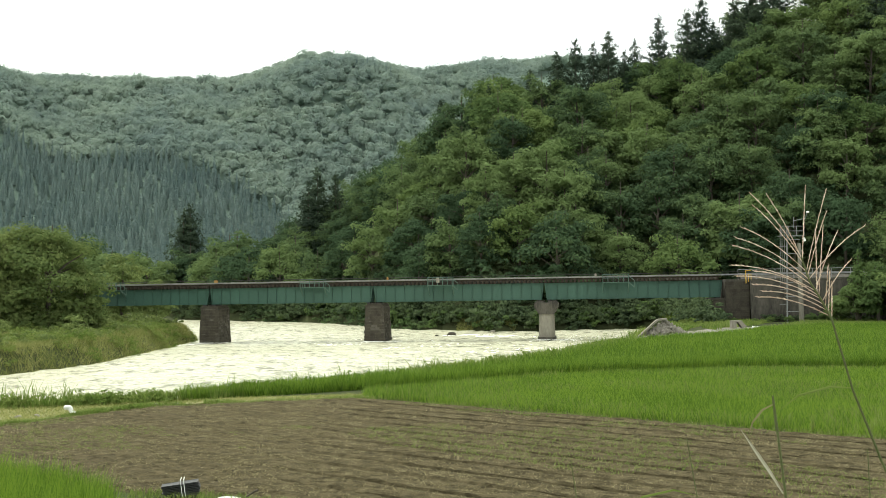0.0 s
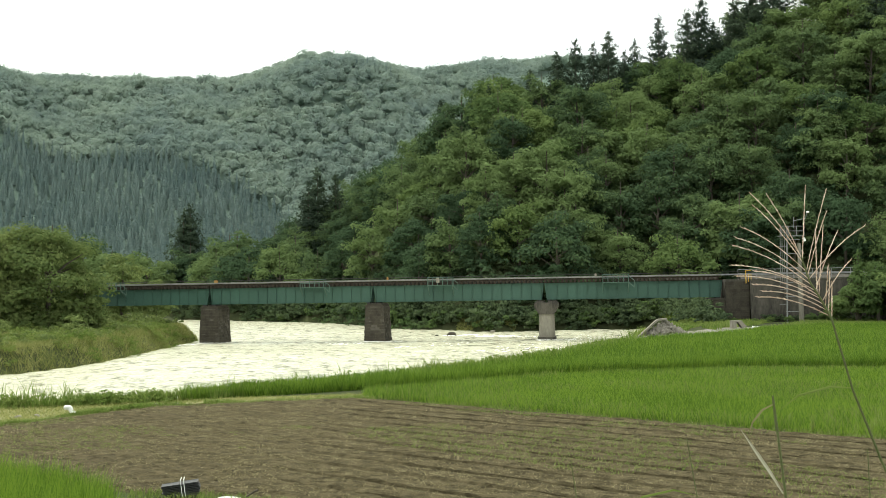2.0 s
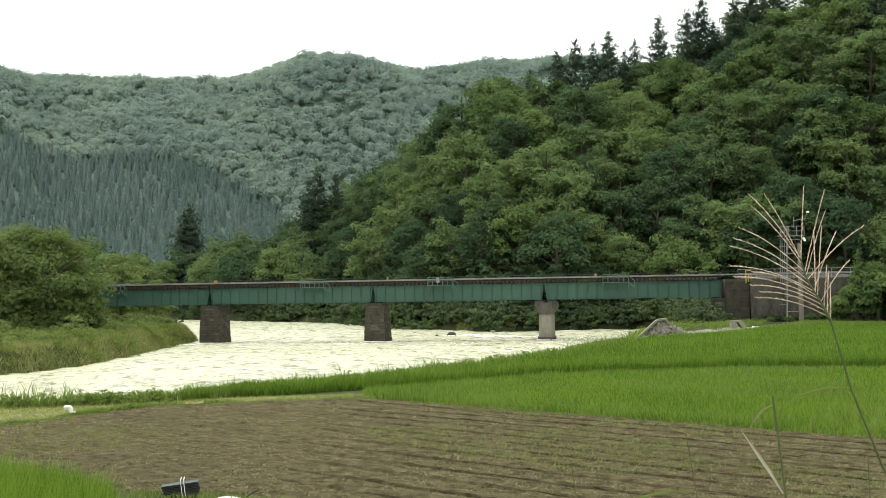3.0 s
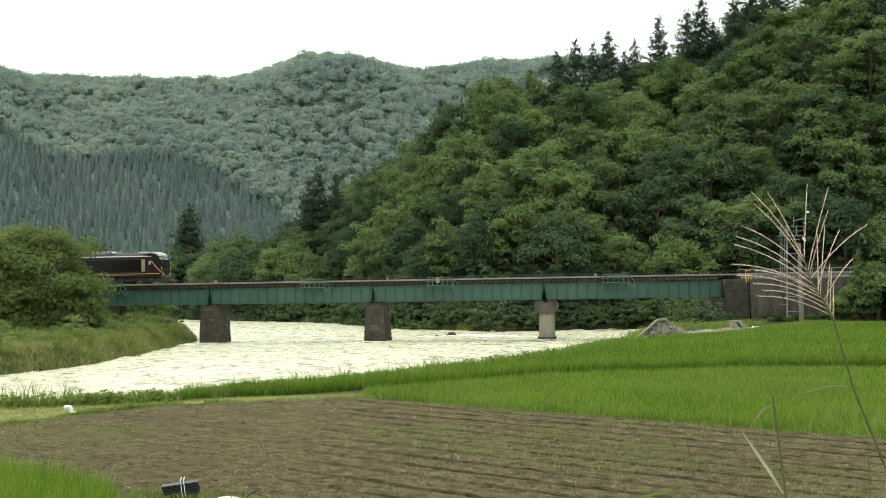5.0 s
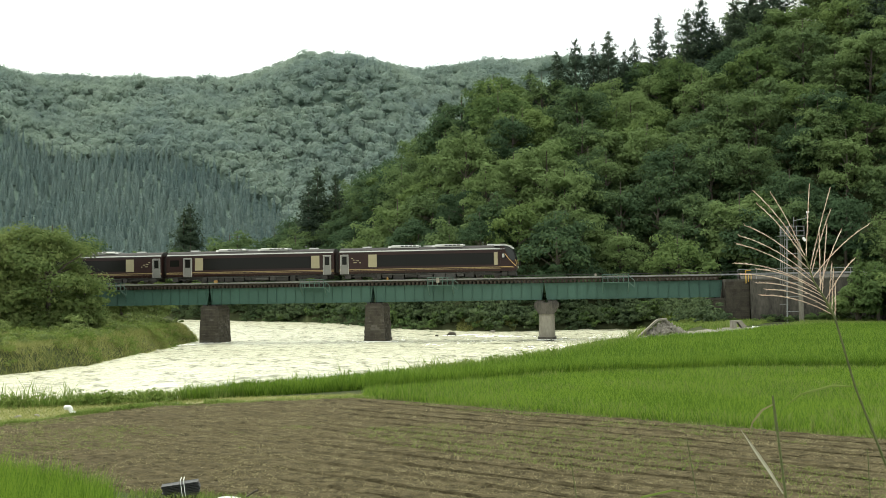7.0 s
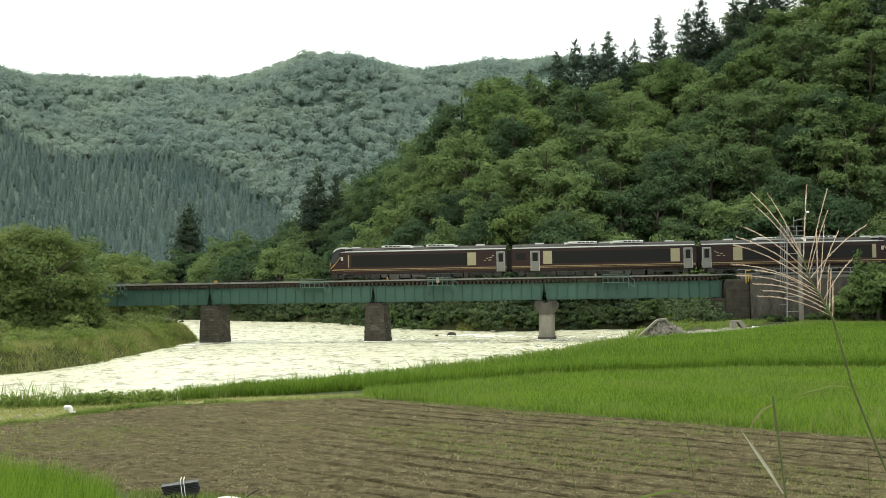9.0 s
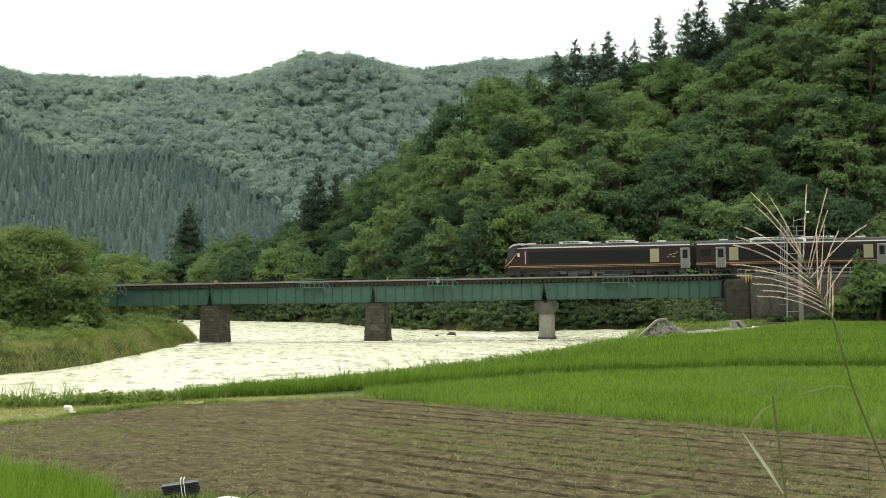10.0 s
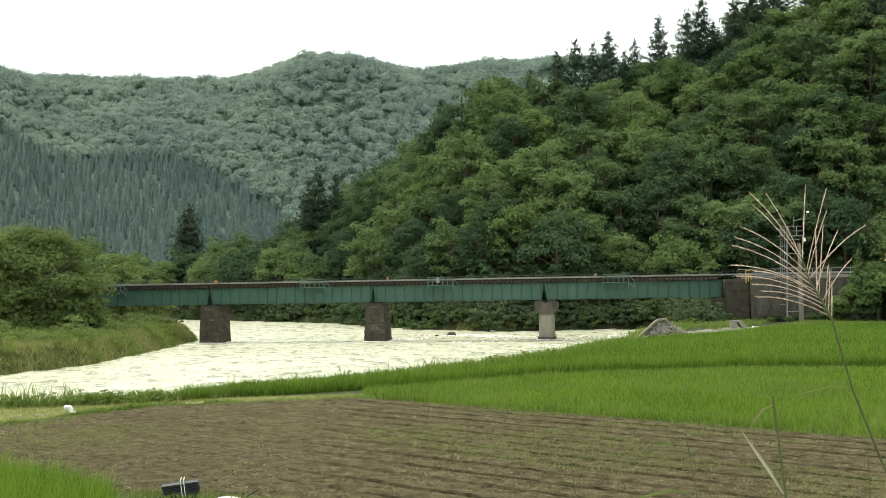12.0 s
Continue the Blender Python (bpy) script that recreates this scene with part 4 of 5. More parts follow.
for x, y, a, s in ((-50.5, 143, 2.0, 1.15), (-57, 150, 0.3, 1.35), (-40.2, 150, 0.7, 0.72), (-46.5, 108, 4.1, 0.80), (-37.2, 111.0, 5.2, 0.72), (-44.0, 107.5, 1.2, 0.75), (-49.0, 112, 2.6, 1.1), (-62, 165, 2.2, 1.4), (-50, 166, 3.3, 1.2)):
    place_copy(side, x, y, a, s)


# bushes and undergrowth: joined masses
def thicket(name, rng, px, py, height, radius, leaves, leaf, material, label, lift=0.0):
    vs = []
    for x, y in zip(px, py):
        h, r = height * rng.uniform(0.6, 1.25), radius * rng.uniform(0.7, 1.3)
        c, n = crown_points(rng, leaves, 9, r, h * 0.75, 0.0, 0.5)
        c[:, 0] += x
        c[:, 1] += y
        c[:, 2] += float(land(x, y)) + lift
        vs.append((c, n))
    c, n = np.concatenate([v[0] for v in vs]), np.concatenate([v[1] for v in vs])
    v, f = leaf_sprays(c, n, rng.uniform(0.6, 1.25, len(c)) * leaf, rng)
    return tagged(new(name, array_mesh(name, v, f, material)), label, "undergrowth", kind="stuff")


rng_u = np.random.default_rng(14)
ux, uy = scatter(rng_u, -62, 108, 146, 258, 4.4)
ok = (uy - hill_foot(ux) > 2) & (uy - hill_foot(ux) < 68) & (np.abs(ux) < 0.45 * uy)
thicket("hill_undergrowth", rng_u, ux[ok], uy[ok], 4.6, 2.9, 225, 0.33, M["leaf"], "dense undergrowth between the trees of the hillside")
ux, uy = scatter(rng_u, -66, -30.5, 66, 140, 2.1)
near_bank = polygon_distance(ux, uy, RIVER)
ok = (near_bank > 2.0) & (near_bank < 18) & (ripple(ux, uy, 3.0, 6) > -0.35 - 0.03 * near_bank) & (uy < 140)
thicket("bank_bushes", rng_u, ux[ok], uy[ok], 0.8, 1.15, 200, 0.11, M["leaf_willow"], "yellow-green low bushes above the reeds of the river bank")
ux, uy = scatter(rng_u, -75, 60, 138, 262, 2.5)
shore = polygon_distance(ux, uy, RIVER)
ok = (shore > -0.7) & (uy > np.interp(ux, [-75, -47, -30, 10, 60], [225, 205, 180, 142, 142])) & ((shore < 9) | (np.abs(uy - hill_foot(ux)) < 3)) & (np.abs(ux) < 0.45 * uy)
thicket("shore_thicket", rng_u, ux[ok], uy[ok], 2.9, 2.1, 440, 0.22, M["leaf_shaded"], "tangled undergrowth along the far shore, its leaf colour darkened for shade")
far_edge = np.array(RIVER[14:22], float)
seg = rng_u.integers(0, len(far_edge) - 1, 460)
along_seg = rng_u.uniform(0, 1, 460)[:, None]
edge_pts = far_edge[seg] + (far_edge[seg + 1] - far_edge[seg]) * along_seg + rng_u.uniform(-0.6, 3.2, (460, 2))
ok = edge_pts[:, 0] > -75
thicket("waterline_thicket", rng_u, edge_pts[ok, 0], edge_pts[ok, 1], 2.0, 1.7, 220, 0.2, M["leaf_shaded"], "bushes overhanging the far waterline, shade in their dark leaf colour")
ux = rng_u.uniform(-45, 45, 150)
uy = hill_foot(ux) + rng_u.uniform(-6.0, 0.5, 150)
ok = polygon_distance(ux, uy, RIVER) > -0.8
thicket("shore_thicket_light", rng_u, ux[ok], uy[ok], 2.2, 1.8, 240, 0.21, M["leaf_light"], "bright creeper-covered bushes along the far shore")
ux, uy = scatter(rng_u, -75, -31, 88, 190, 4.6)
ok = (polygon_distance(ux, uy, RIVER) > 3.0) & (polygon_distance(ux, uy, RIVER) < 16) & ((uy > 98) | (ux < -40))
thicket("bank_thicket", rng_u, ux[ok], uy[ok], 1.7, 1.8, 300, 0.14, M["leaf_willow"], "low light green bushes on the river bank")
rng_s = np.random.default_rng(77)
ux, uy = scatter(rng_s, -38, 0, 156, 214, 1.5)
shore = polygon_distance(ux, uy, RIVER)
ok = (shore > -1.6) & (shore < 6) & (uy > 146 - 0.9 * ux)
thicket("shore_scrub", rng_s, ux[ok], uy[ok], 1.5, 1.6, 140, 0.19, M["leaf"], "low green scrub covering the open part of the far shore")
ux, uy = scatter(rng_s, 21, 35, 112, 147, 1.9)
ok = (polygon_distance(ux, uy, RIVER) > 0.3) & (np.abs(ux - np.interp(uy, [106, 121, 141], [24.0, 28.5, 33.0])) < 3.4)
thicket("bridge_thicket", rng_s, ux[ok], uy[ok], 2.3, 1.5, 300, 0.15, M["leaf_shaded"], "bushes on the bank under the bridge, shade put into their leaf colour")

wx = np.array([track(3 * SPAN + 3.5 + 0.45 * i).translation.x for i in range(40)])
wy = np.array([track(3 * SPAN + 3.5 + 0.45 * i).translation.y for i in range(40)]) - 3.4
keep = ripple(wx, wy, 1.6, 2) > -0.2
thicket("wall_creeper", rng_s, wx[keep], wy[keep], 0.9, 0.7, 150, 0.10, M["leaf_shaded"], "dark green creeper at the foot of the retaining wall")
bush = broadleaf(51, 5.2, 3.1, 6000, 0.16, M["leaf_light"], "bright green leafy bush below the railway", "bush", clumps=40, trunk_r=0.12)
bush["group"] = "bushes below the railway"
stand(bush, 47.4, 108.5, 0.0, 1.6, 0.8)
for x, y, a, s in ((44.2, 109, 1.4, 1.15), (50.8, 107, 2.2, 1.75), (45.4, 110.5, 3.0, 1.35), (48.8, 106.0, 0.9, 1.3), (42.4, 109.8, 3.7, 0.9), (52.5, 106.0, 1.9, 1.6), (41.0, 111.6, 4.0, 0.42), (49, 114, 5.0, 1.15), (52, 111, 0.5, 1.1), (31.0, 114.5, 0.9, 0.14), (34.5, 113, 2.9, 0.17), (38.6, 112.4, 1.9, 0.24), (36.4, 112.8, 0.4, 0.18), (40.0, 112.0, 2.4, 0.30), (33.0, 113.6, 4.4, 0.13)):
    place_copy(bush, x, y, a, s)
young = conifer(52, 6.2, 1.35, 2600, 0.17, M["leaf_light"])
young.name = "young_conifer"
tagged(young, "bright green young conical conifer", "tree", "lone conifers")
stand(young, 42.9, 110.6, 0.0, 1.18)

# far woods on the mountain
def far_woods(name, material, label, cone):
    rng = np.random.default_rng(61 if cone else 62)
    px, py = scatter(rng, -470, 190, 400, 965, 6.9 if not cone else 6.0)
    u = px / py
    ok = (u > -0.45) & (u < 0.19) & ((py > 540 + 1300 * np.maximum(0, u + 0.12)) | (u < -0.13)) & (py > 410)
    patch = (py + 18 * ripple(px, py, 40, 2) < 690 - 520 * np.maximum(0, u + 0.3)) & (u < -0.14 + 0.02 * ripple(px, py, 30, 8))
    high = ripple(px, py, 48, 9) > 0.72
    ok &= (patch | (high & (u > -0.1))) if cone else ~patch
    px, py = px[ok], py[ok]
    pz = land(px, py)
    n_t = len(px)
    foot = np.stack([px, py, pz], -1)[:, None]
    if cone:
        k = 96
        h = rng.uniform(12, 18, (n_t, 1))
        t = 1 - np.sqrt(rng.uniform(0, 1, (n_t, k)))
        r = 2.3 * (1 - t) * rng.uniform(0.8, 1.08, (n_t, k))
        a = rng.uniform(0, math.tau, (n_t, k))
        c = np.stack([np.cos(a) * r, np.sin(a) * r, t * h], -1) + foot
        size = rng.uniform(0.42, 0.72, (n_t, k))
        nn = np.stack([np.cos(a), np.sin(a), np.full_like(a, 0.5)], -1) + rng.normal(0, 0.18, (n_t, k, 3))
        nn /= np.linalg.norm(nn, axis=2, keepdims=True)
        v, f = leaf_sprays(c.reshape(-1, 3), nn.reshape(-1, 3), size.ravel(), rng, 0.7)
        # the dense heart of each cone, six-sided
        turn = rng.uniform(0, math.tau, (n_t, 1)) + np.arange(6) * math.tau / 6
        skirt = np.stack([np.cos(turn) * 1.5, np.sin(turn) * 1.5, np.zeros_like(turn)], -1) + foot
        peak = np.stack([np.zeros(n_t), np.zeros(n_t), h[:, 0] * 0.80], -1)[:, None] + foot
        heart = np.concatenate([skirt, peak], 1).reshape(-1, 3)
        sides = np.array([(i, (i + 1) % 6, 6) for i in range(6)])[None] + (np.arange(n_t) * 7)[:, None, None]
        verts, faces = np.concatenate([heart, v]), np.concatenate([sides.reshape(-1, 3), f + len(heart)])
        return tagged(new(name, array_mesh(name, verts, faces, material)), label, "forest", kind="stuff")
    k = 124
    rad = rng.uniform(2.6, 5.4, (n_t, 1, 1)) * np.where(rng.uniform(0, 1, (n_t, 1, 1)) < 0.12, 1.3, 1.0)
    phase = rng.uniform(0, 6, (n_t, 1, 3))
    middle = foot + np.array([0, 0, 5.2]) + np.stack([np.zeros(n_t), np.zeros(n_t), rng.uniform(-1, 3.5, n_t)], -1)[:, None]

    def lumpy(d):
        return d * rad * (1 + 0.13 * np.sin(d * 4.2 + phase).sum(2, keepdims=True)) * np.array([1, 1, 0.95])

    ball = bmesh.new()
    bmesh.ops.create_icosphere(ball, subdivisions=1, radius=1)
    ball.verts.ensure_lookup_table()
    ball_v = np.array([q.co for q in ball.verts])
    ball_f = np.array([[q.index for q in p.verts] for p in ball.faces])
    ball.free()
    core = lumpy(np.broadcast_to(ball_v[None], (n_t, len(ball_v), 3))) * 0.72 + middle
    core_f = ball_f[None] + (np.arange(n_t) * len(ball_v))[:, None, None]
    d = rng.normal(size=(n_t, k, 3))
    d /= np.linalg.norm(d, axis=2, keepdims=True)
    d[:, :, 2] = np.where(d[:, :, 2] < -0.3, -d[:, :, 2], d[:, :, 2])
    c = lumpy(d) * rng.uniform(0.86, 1.08, (n_t, k, 1)) + middle
    nn = d + rng.normal(0, 0.30, d.shape)
    nn /= np.linalg.norm(nn, axis=2, keepdims=True)
    v, f = leaf_sprays(c.reshape(-1, 3), nn.reshape(-1, 3), rng.uniform(0.55, 1.0, n_t * k), rng, 0.8)
    verts = np.concatenate([core.reshape(-1, 3), v])
    faces = np.concatenate([core_f.reshape(-1, 3), f + core.shape[0] * core.shape[1]])
    return tagged(new(name, array_mesh(name, verts, faces, material)), label, "forest", kind="stuff")


# both woods carry the mountain's haze in their leaf colour
far_woods("far_woods", M["far_leaf_hazed"], "green broadleaf forest covering the far mountain, haze in its leaf colour", False)
far_woods("far_cedars", M["far_needle_hazed"], "cedar plantation on the far mountain, haze in its blue-green colour", True)


# ---- fields ----
def inside_points(rng, poly, count):
    a = np.array(poly)
    out_x, out_y = [], []
    total = 0
    while total < count:
        x = rng.uniform(a[:, 0].min(), a[:, 0].max(), count)
        y = rng.uniform(a[:, 1].min(), a[:, 1].max(), count)
        ok = polygon_distance(x, y, poly) < 0
        out_x.append(x[ok])
        out_y.append(y[ok])
        total += int(ok.sum())
    return np.concatenate(out_x)[:count], np.concatenate(out_y)[:count]


def blades(name, rng, x, y, height, width, lean, material, label, category="grass", fine=False, lift=0.0):
    """Upright grass blades, each a bent strip that ends in a point; fine ones are plain slivers."""
    n = len(x)
    h = height * rng.uniform(0.60, 1.25, n)
    a, b = rng.uniform(0, math.tau, n), rng.uniform(0, math.tau, n)
    w = width * rng.uniform(0.6, 1.3, n)
    wx, wy = np.cos(a) * w / 2, np.sin(a) * w / 2
    lx, ly = np.cos(b) * h * lean * rng.uniform(0.2, 1.3, n), np.sin(b) * h * lean * rng.uniform(0.2, 1.3, n)
    z = land(x, y) + lift
    if fine:
        v = np.stack([np.stack(q, 1) for q in ((x - wx, y - wy, z), (x + wx, y + wy, z), (x + lx, y + ly, z + h))], 1).reshape(-1, 3)
        return tagged(new(name, array_mesh(name, v, np.arange(len(v)).reshape(-1, 3), material)), label, category, kind="stuff")
    p = [np.stack(q, 1) for q in ((x - wx, y - wy, z), (x + wx, y + wy, z), (x + wx * 0.9 + lx * 0.4, y + wy * 0.9 + ly * 0.4, z + h * 0.6), (x - wx * 0.9 + lx * 0.4, y - wy * 0.9 + ly * 0.4, z + h * 0.6), (x + lx, y + ly, z + h))]
    v = np.stack(p, 1).reshape(-1, 3)
    o = (np.arange(n) * 5)[:, None]
    f = np.concatenate([o + np.array([0, 1, 2]), o + np.array([0, 2, 3]), o + np.array([3, 2, 4])])
    return tagged(new(name, array_mesh(name, v, f, material)), label, category, kind="stuff")


RICE_MID = [(-2.6, 33.75), (14, 20.3), (24, 30), (20, 41.4), (11.4, 42.6), (4.8, 40.9), (-2.6, 35.6)]
RICE_FAR = [(-8.2, 33.2), (-2.8, 36.3), (4.8, 42.2), (11.4, 44.0), (22, 43), (45, 60), (52, 104), (36, 104), (28, 95), (21, 80.5), (16, 72.5), (9.4, 62.5), (3.8, 52.4), (-1.2, 44), (-5.8, 38), (-9, 34.4)]
RICE_NEAR = [(-15, 21.4), (-8.4, 20.0), (-6.7, 18.8), (-5.4, 17.5), (-4.9, 16.0), (-4.6, 13), (-12, 12)]
rng_r = np.random.default_rng(71)
bx, by = inside_points(rng_r, RICE_MID, 150000)
bx, by = bx + 0.035 * np.sin(bx * 34), by + 0.05 * np.sin(by * 27)
blades("rice_paddy", rng_r, bx, by, 0.24 + 0.06 * ripple(bx, by, 0.16, 2), 0.026, 0.65, M["rice"], "bright green young rice in the middle paddy", "rice", True)
bx, by = inside_points(rng_r, RICE_MID, 15000)
spot = ripple(bx, by, 1.5, 7) > -0.1
blades("paddy_weeds", rng_r, bx[spot], by[spot], 0.31, 0.028, 0.5, M["weed"], "yellowish grass heads among the young rice", "weeds")
bx, by = inside_points(rng_r, RICE_FAR, 130000)
blades("rice_paddy_far", rng_r, bx, by, 0.42 + 0.07 * ripple(bx, by, 0.35, 2), 0.055, 0.5, M["rice_dark"], "taller deep green rice in the paddy by the river", "rice", True)
edge = [(-8.2, 33.2), (-2.8, 36.3), (4.8, 42.2), (11.4, 44.0), (22, 43), (22, 45), (11.4, 46), (4.8, 44.2), (-2.8, 38.0), (-8.4, 34.4)]
bx, by = inside_points(rng_r, edge, 46000)
blades("rice_paddy_edge", rng_r, bx, by, 0.45 + 0.10 * ripple(bx, by, 0.25, 3), 0.030, 0.6, M["rice_dark"], "dense tall rice along the edge of the paddy", "rice", True)
bx, by = inside_points(rng_r, RICE_NEAR, 44000)
blades("rice_paddy_near", rng_r, bx, by, 0.54 + 0.06 * ripple(bx, by, 0.14, 3), 0.015, 0.45, M["rice"], "bright green rice at the corner of the near paddy", "rice", True)

SOIL = [(-2.6, 33.6), (14, 20.2), (20, 15), (14, 15.6), (0, 16.8), (-2.5, 17.5), (-4.5, 18.2), (-5.4, 18.3), (-6.9, 19.4), (-8.4, 20.6), (-15, 22), (-14.5, 26.4), (-11.6, 27.2), (-10.3, 29.4), (-8.7, 31.7)]
FURROW = Vector((12.4, -10.1)).normalized()


def furrow_phase(x, y):
    """Where a point lies between one furrow and the next, 0 to 1."""
    across, along = -x * FURROW.y + y * FURROW.x, x * FURROW.x + y * FURROW.y
    return np.modf((across + 0.03 * ripple(along, across, 1.7, 2) + 100) / 0.86)[0]


def soil_field():
    along, across = np.meshgrid(np.arange(-32, 24, 0.22), np.arange(2, 34, 0.055))
    sx = along * FURROW.x - across * FURROW.y
    sy = along * FURROW.y + across * FURROW.x
    d = polygon_distance(sx, sy, SOIL)
    rng = np.random.default_rng(77)
    deep = smooth01((sx + 5 + 2.5 * ripple(sx, sy, 4, 1)) / 7) * (0.85 + 0.15 * ripple(along, across, 1.9, 4))
    phase = furrow_phase(sx, sy)
    groove = np.clip((0.095 - np.abs(phase - 0.5)) / 0.035, 0, 1)
    z = 0.06 - deep * 0.20 * groove + 0.010 * ripple(sx, sy, 0.33, 5) + rng.normal(0, 0.010, sx.shape)
    z = z * smooth01(-d / 0.35) - 0.02 * (1 - smooth01(-d / 0.35)) + land(sx, sy)
    i = np.arange(sx.size).reshape(sx.shape)
    q = np.stack([i[:-1, :-1], i[:-1, 1:], i[1:, 1:], i[1:, :-1]], -1)
    q = q[(d[:-1, :-1] < 0) & (d[1:, 1:] < 0)]
    return array_mesh("soil_field", np.stack([sx, sy, z], -1).reshape(-1, 3), q.reshape(-1, 4), M["soil"], False)


tagged(new("soil_field", soil_field()), "brown tilled field with shallow furrows and dry straw", "field", kind="structure")
bx, by = inside_points(rng_r, SOIL, 120000)
patchy = (ripple(bx, by, 1.6, 3) + 0.5 * ripple(bx, by, 0.5, 1) > -0.75) & ((np.abs(furrow_phase(bx, by) - 0.5) > 0.15) | (bx < -3))
bx, by = bx[patchy], by[patchy]
blades("straw_litter", rng_r, bx, by, 0.033, 0.017, 1.9, M["straw"], "dry straw and seedlings strewn over the tilled soil", "straw", True, 0.05)
bx, by = inside_points(rng_r, SOIL, 46000)
patchy = ripple(bx, by, 2.1, 6) + 0.4 * ripple(bx, by, 0.6, 2) > 0.15
blades("field_weeds", rng_r, bx[patchy], by[patchy], 0.05, 0.022, 1.4, M["weed"], "thin green weeds sprouting on the tilled soil", "weeds", True, 0.05)

bx, by = inside_points(rng_r, SOIL, 22000)
ridge = (np.abs(furrow_phase(bx, by) - 0.5) > 0.15) | (bx < -3)
bx, by = bx[ridge], by[ridge]
cs = (0.009 + 0.020 * rng_r.uniform(0, 1, len(bx)) ** 2)[:, None, None]
lump = np.array([(1, 0.2, -0.3), (-0.2, 1, -0.3), (-1, -0.2, -0.3), (0.2, -1, -0.3), (0.2, 0.1, 0.6)], float)
cv = lump[None] * cs * rng_r.uniform(0.6, 1.5, (len(bx), 5, 3)) + np.stack([bx, by, land(bx, by) + 0.055], 1)[:, None]
cf = np.array([(0, 1, 4), (1, 2, 4), (2, 3, 4), (3, 0, 4)])
cf = (cf[None] + 5 * np.arange(len(bx))[:, None, None]).reshape(-1, 3)
tagged(new("soil_clods", array_mesh("soil_clods", cv.reshape(-1, 3), cf, M["clod"])), "crumbly clods of brown earth on the tilled field", "clods", kind="stuff")

# mown verge and weeds
VERGE = [(-22, 26), (-14.5, 26.6), (-11.7, 27.4), (-10.4, 29.6), (-8.8, 31.9), (-2.6, 33.8), (-2.4, 34.6), (-8.4, 33.5), (-9.4, 34.2), (-14, 32.6), (-25, 28.6)]
vx, vy = np.meshgrid(np.arange(-25, -2, 0.2), np.arange(25.5, 35, 0.2))
vd = polygon_distance(vx, vy, VERGE)
vi = np.arange(vx.size).reshape(vx.shape)
vq = np.stack([vi[:-1, :-1], vi[:-1, 1:], vi[1:, 1:], vi[1:, :-1]], -1)[(vd[:-1, :-1] < 0)]
tagged(new("mown_verge", array_mesh("mown_verge", np.stack([vx, vy, land(vx, vy) + 0.03 + 0.01 * ripple(vx, vy, 0.3)], -1).reshape(-1, 3), vq.reshape(-1, 4), M["mown"], True)), "pale mown grass verge between field and river", "verge", kind="structure")
bx, by = inside_points(rng_r, VERGE, 26000)
blades("verge_grass", rng_r, bx, by, 0.10, 0.020, 1.0, M["reed"], "short grass tufts on the verge")
edge_line = np.array([SOIL[i] for i in (10, 11, 12, 13, 14, 0, 1)], float)
k = rng_r.integers(0, len(edge_line) - 1, 9000)
ex = edge_line[k] + (edge_line[k + 1] - edge_line[k]) * rng_r.uniform(0, 1, 9000)[:, None] + rng_r.normal(0, 0.13, (9000, 2))
low = (ripple(ex[:, 0], ex[:, 1], 0.5, 2) > -0.5)
blades("edge_weeds", rng_r, ex[low, 0], ex[low, 1], 0.13 + 0.07 * ripple(ex[low, 0], ex[low, 1], 0.8, 5), 0.022, 1.0, M["weed"], "creeping green weeds along the edge of the tilled field", "weeds")
near_side = RIVER[:14]


def along_bank(rng, count, inner, outer, lo, hi):
    pts = np.array(near_side[lo:hi], float)
    k = rng.integers(0, len(pts) - 1, count)
    t = rng.uniform(0, 1, count)
    p = pts[k] + (pts[k + 1] - pts[k]) * t[:, None]
    dv = pts[k + 1] - pts[k]
    nv = np.stack([dv[:, 1], -dv[:, 0]], 1) / np.linalg.norm(dv, axis=1, keepdims=True)
    p = p + nv * rng.uniform(inner, outer, count)[:, None]
    return p[:, 0], p[:, 1]


bx, by = along_bank(rng_r, 26000, 0.2, 2.4, 1, 9)
tuft = ripple(bx, by, 0.9, 2) + 0.6 * ripple(bx, by, 0.3, 5) > -0.35
blades("bank_weeds", rng_r, bx[tuft], by[tuft], 0.36, 0.030, 0.7, M["weed"], "tangled weeds and grasses along the river bank", "weeds")
fx, fy = along_bank(rng_r, 330, 0.2, 2.4, 1, 9)
thicket("bank_forbs", rng_r, fx, fy, 0.42, 0.38, 110, 0.042, M["weed"], "leafy green weeds on the river bank")
bx, by = inside_points(rng_r, [(-11.5, 33.3), (-8.2, 32.9), (-6.0, 35.8), (-8.6, 35.4)], 1600)
blades("corner_weeds", rng_r, bx, by, 0.36, 0.030, 0.7, M["weed"], "weeds at the corner of the river paddy", "weeds")
fx, fy = along_bank(rng_r, 150, 0.4, 3.6, 8, 13)
off_path = np.abs((fx - 17.8) * 0.87 - (fy - 80.5) * 0.48) > 3.3
thicket("bank_forbs_far", rng_r, fx[off_path], fy[off_path], 0.50, 0.60, 90, 0.07, M["weed"], "light green leafy weeds on the bank towards the bridge")
bx, by = along_bank(rng_r, 3000, 0.2, 1.8, 2, 11)
tuft = ripple(bx, by, 1.1, 8) + 0.5 * ripple(bx, by, 0.4, 3) > 0.2
blades("bank_reeds", rng_r, bx[tuft], by[tuft], 0.78, 0.024, 0.55, M["weed"], "tall reed stalks standing along the river bank", "reeds")
bx, by = along_bank(rng_r, 16000, 0.3, 4.0, 8, 13)
off_path = np.abs((bx - 17.8) * 0.87 - (by - 80.5) * 0.48) > 3.3
bx, by = bx[off_path], by[off_path]
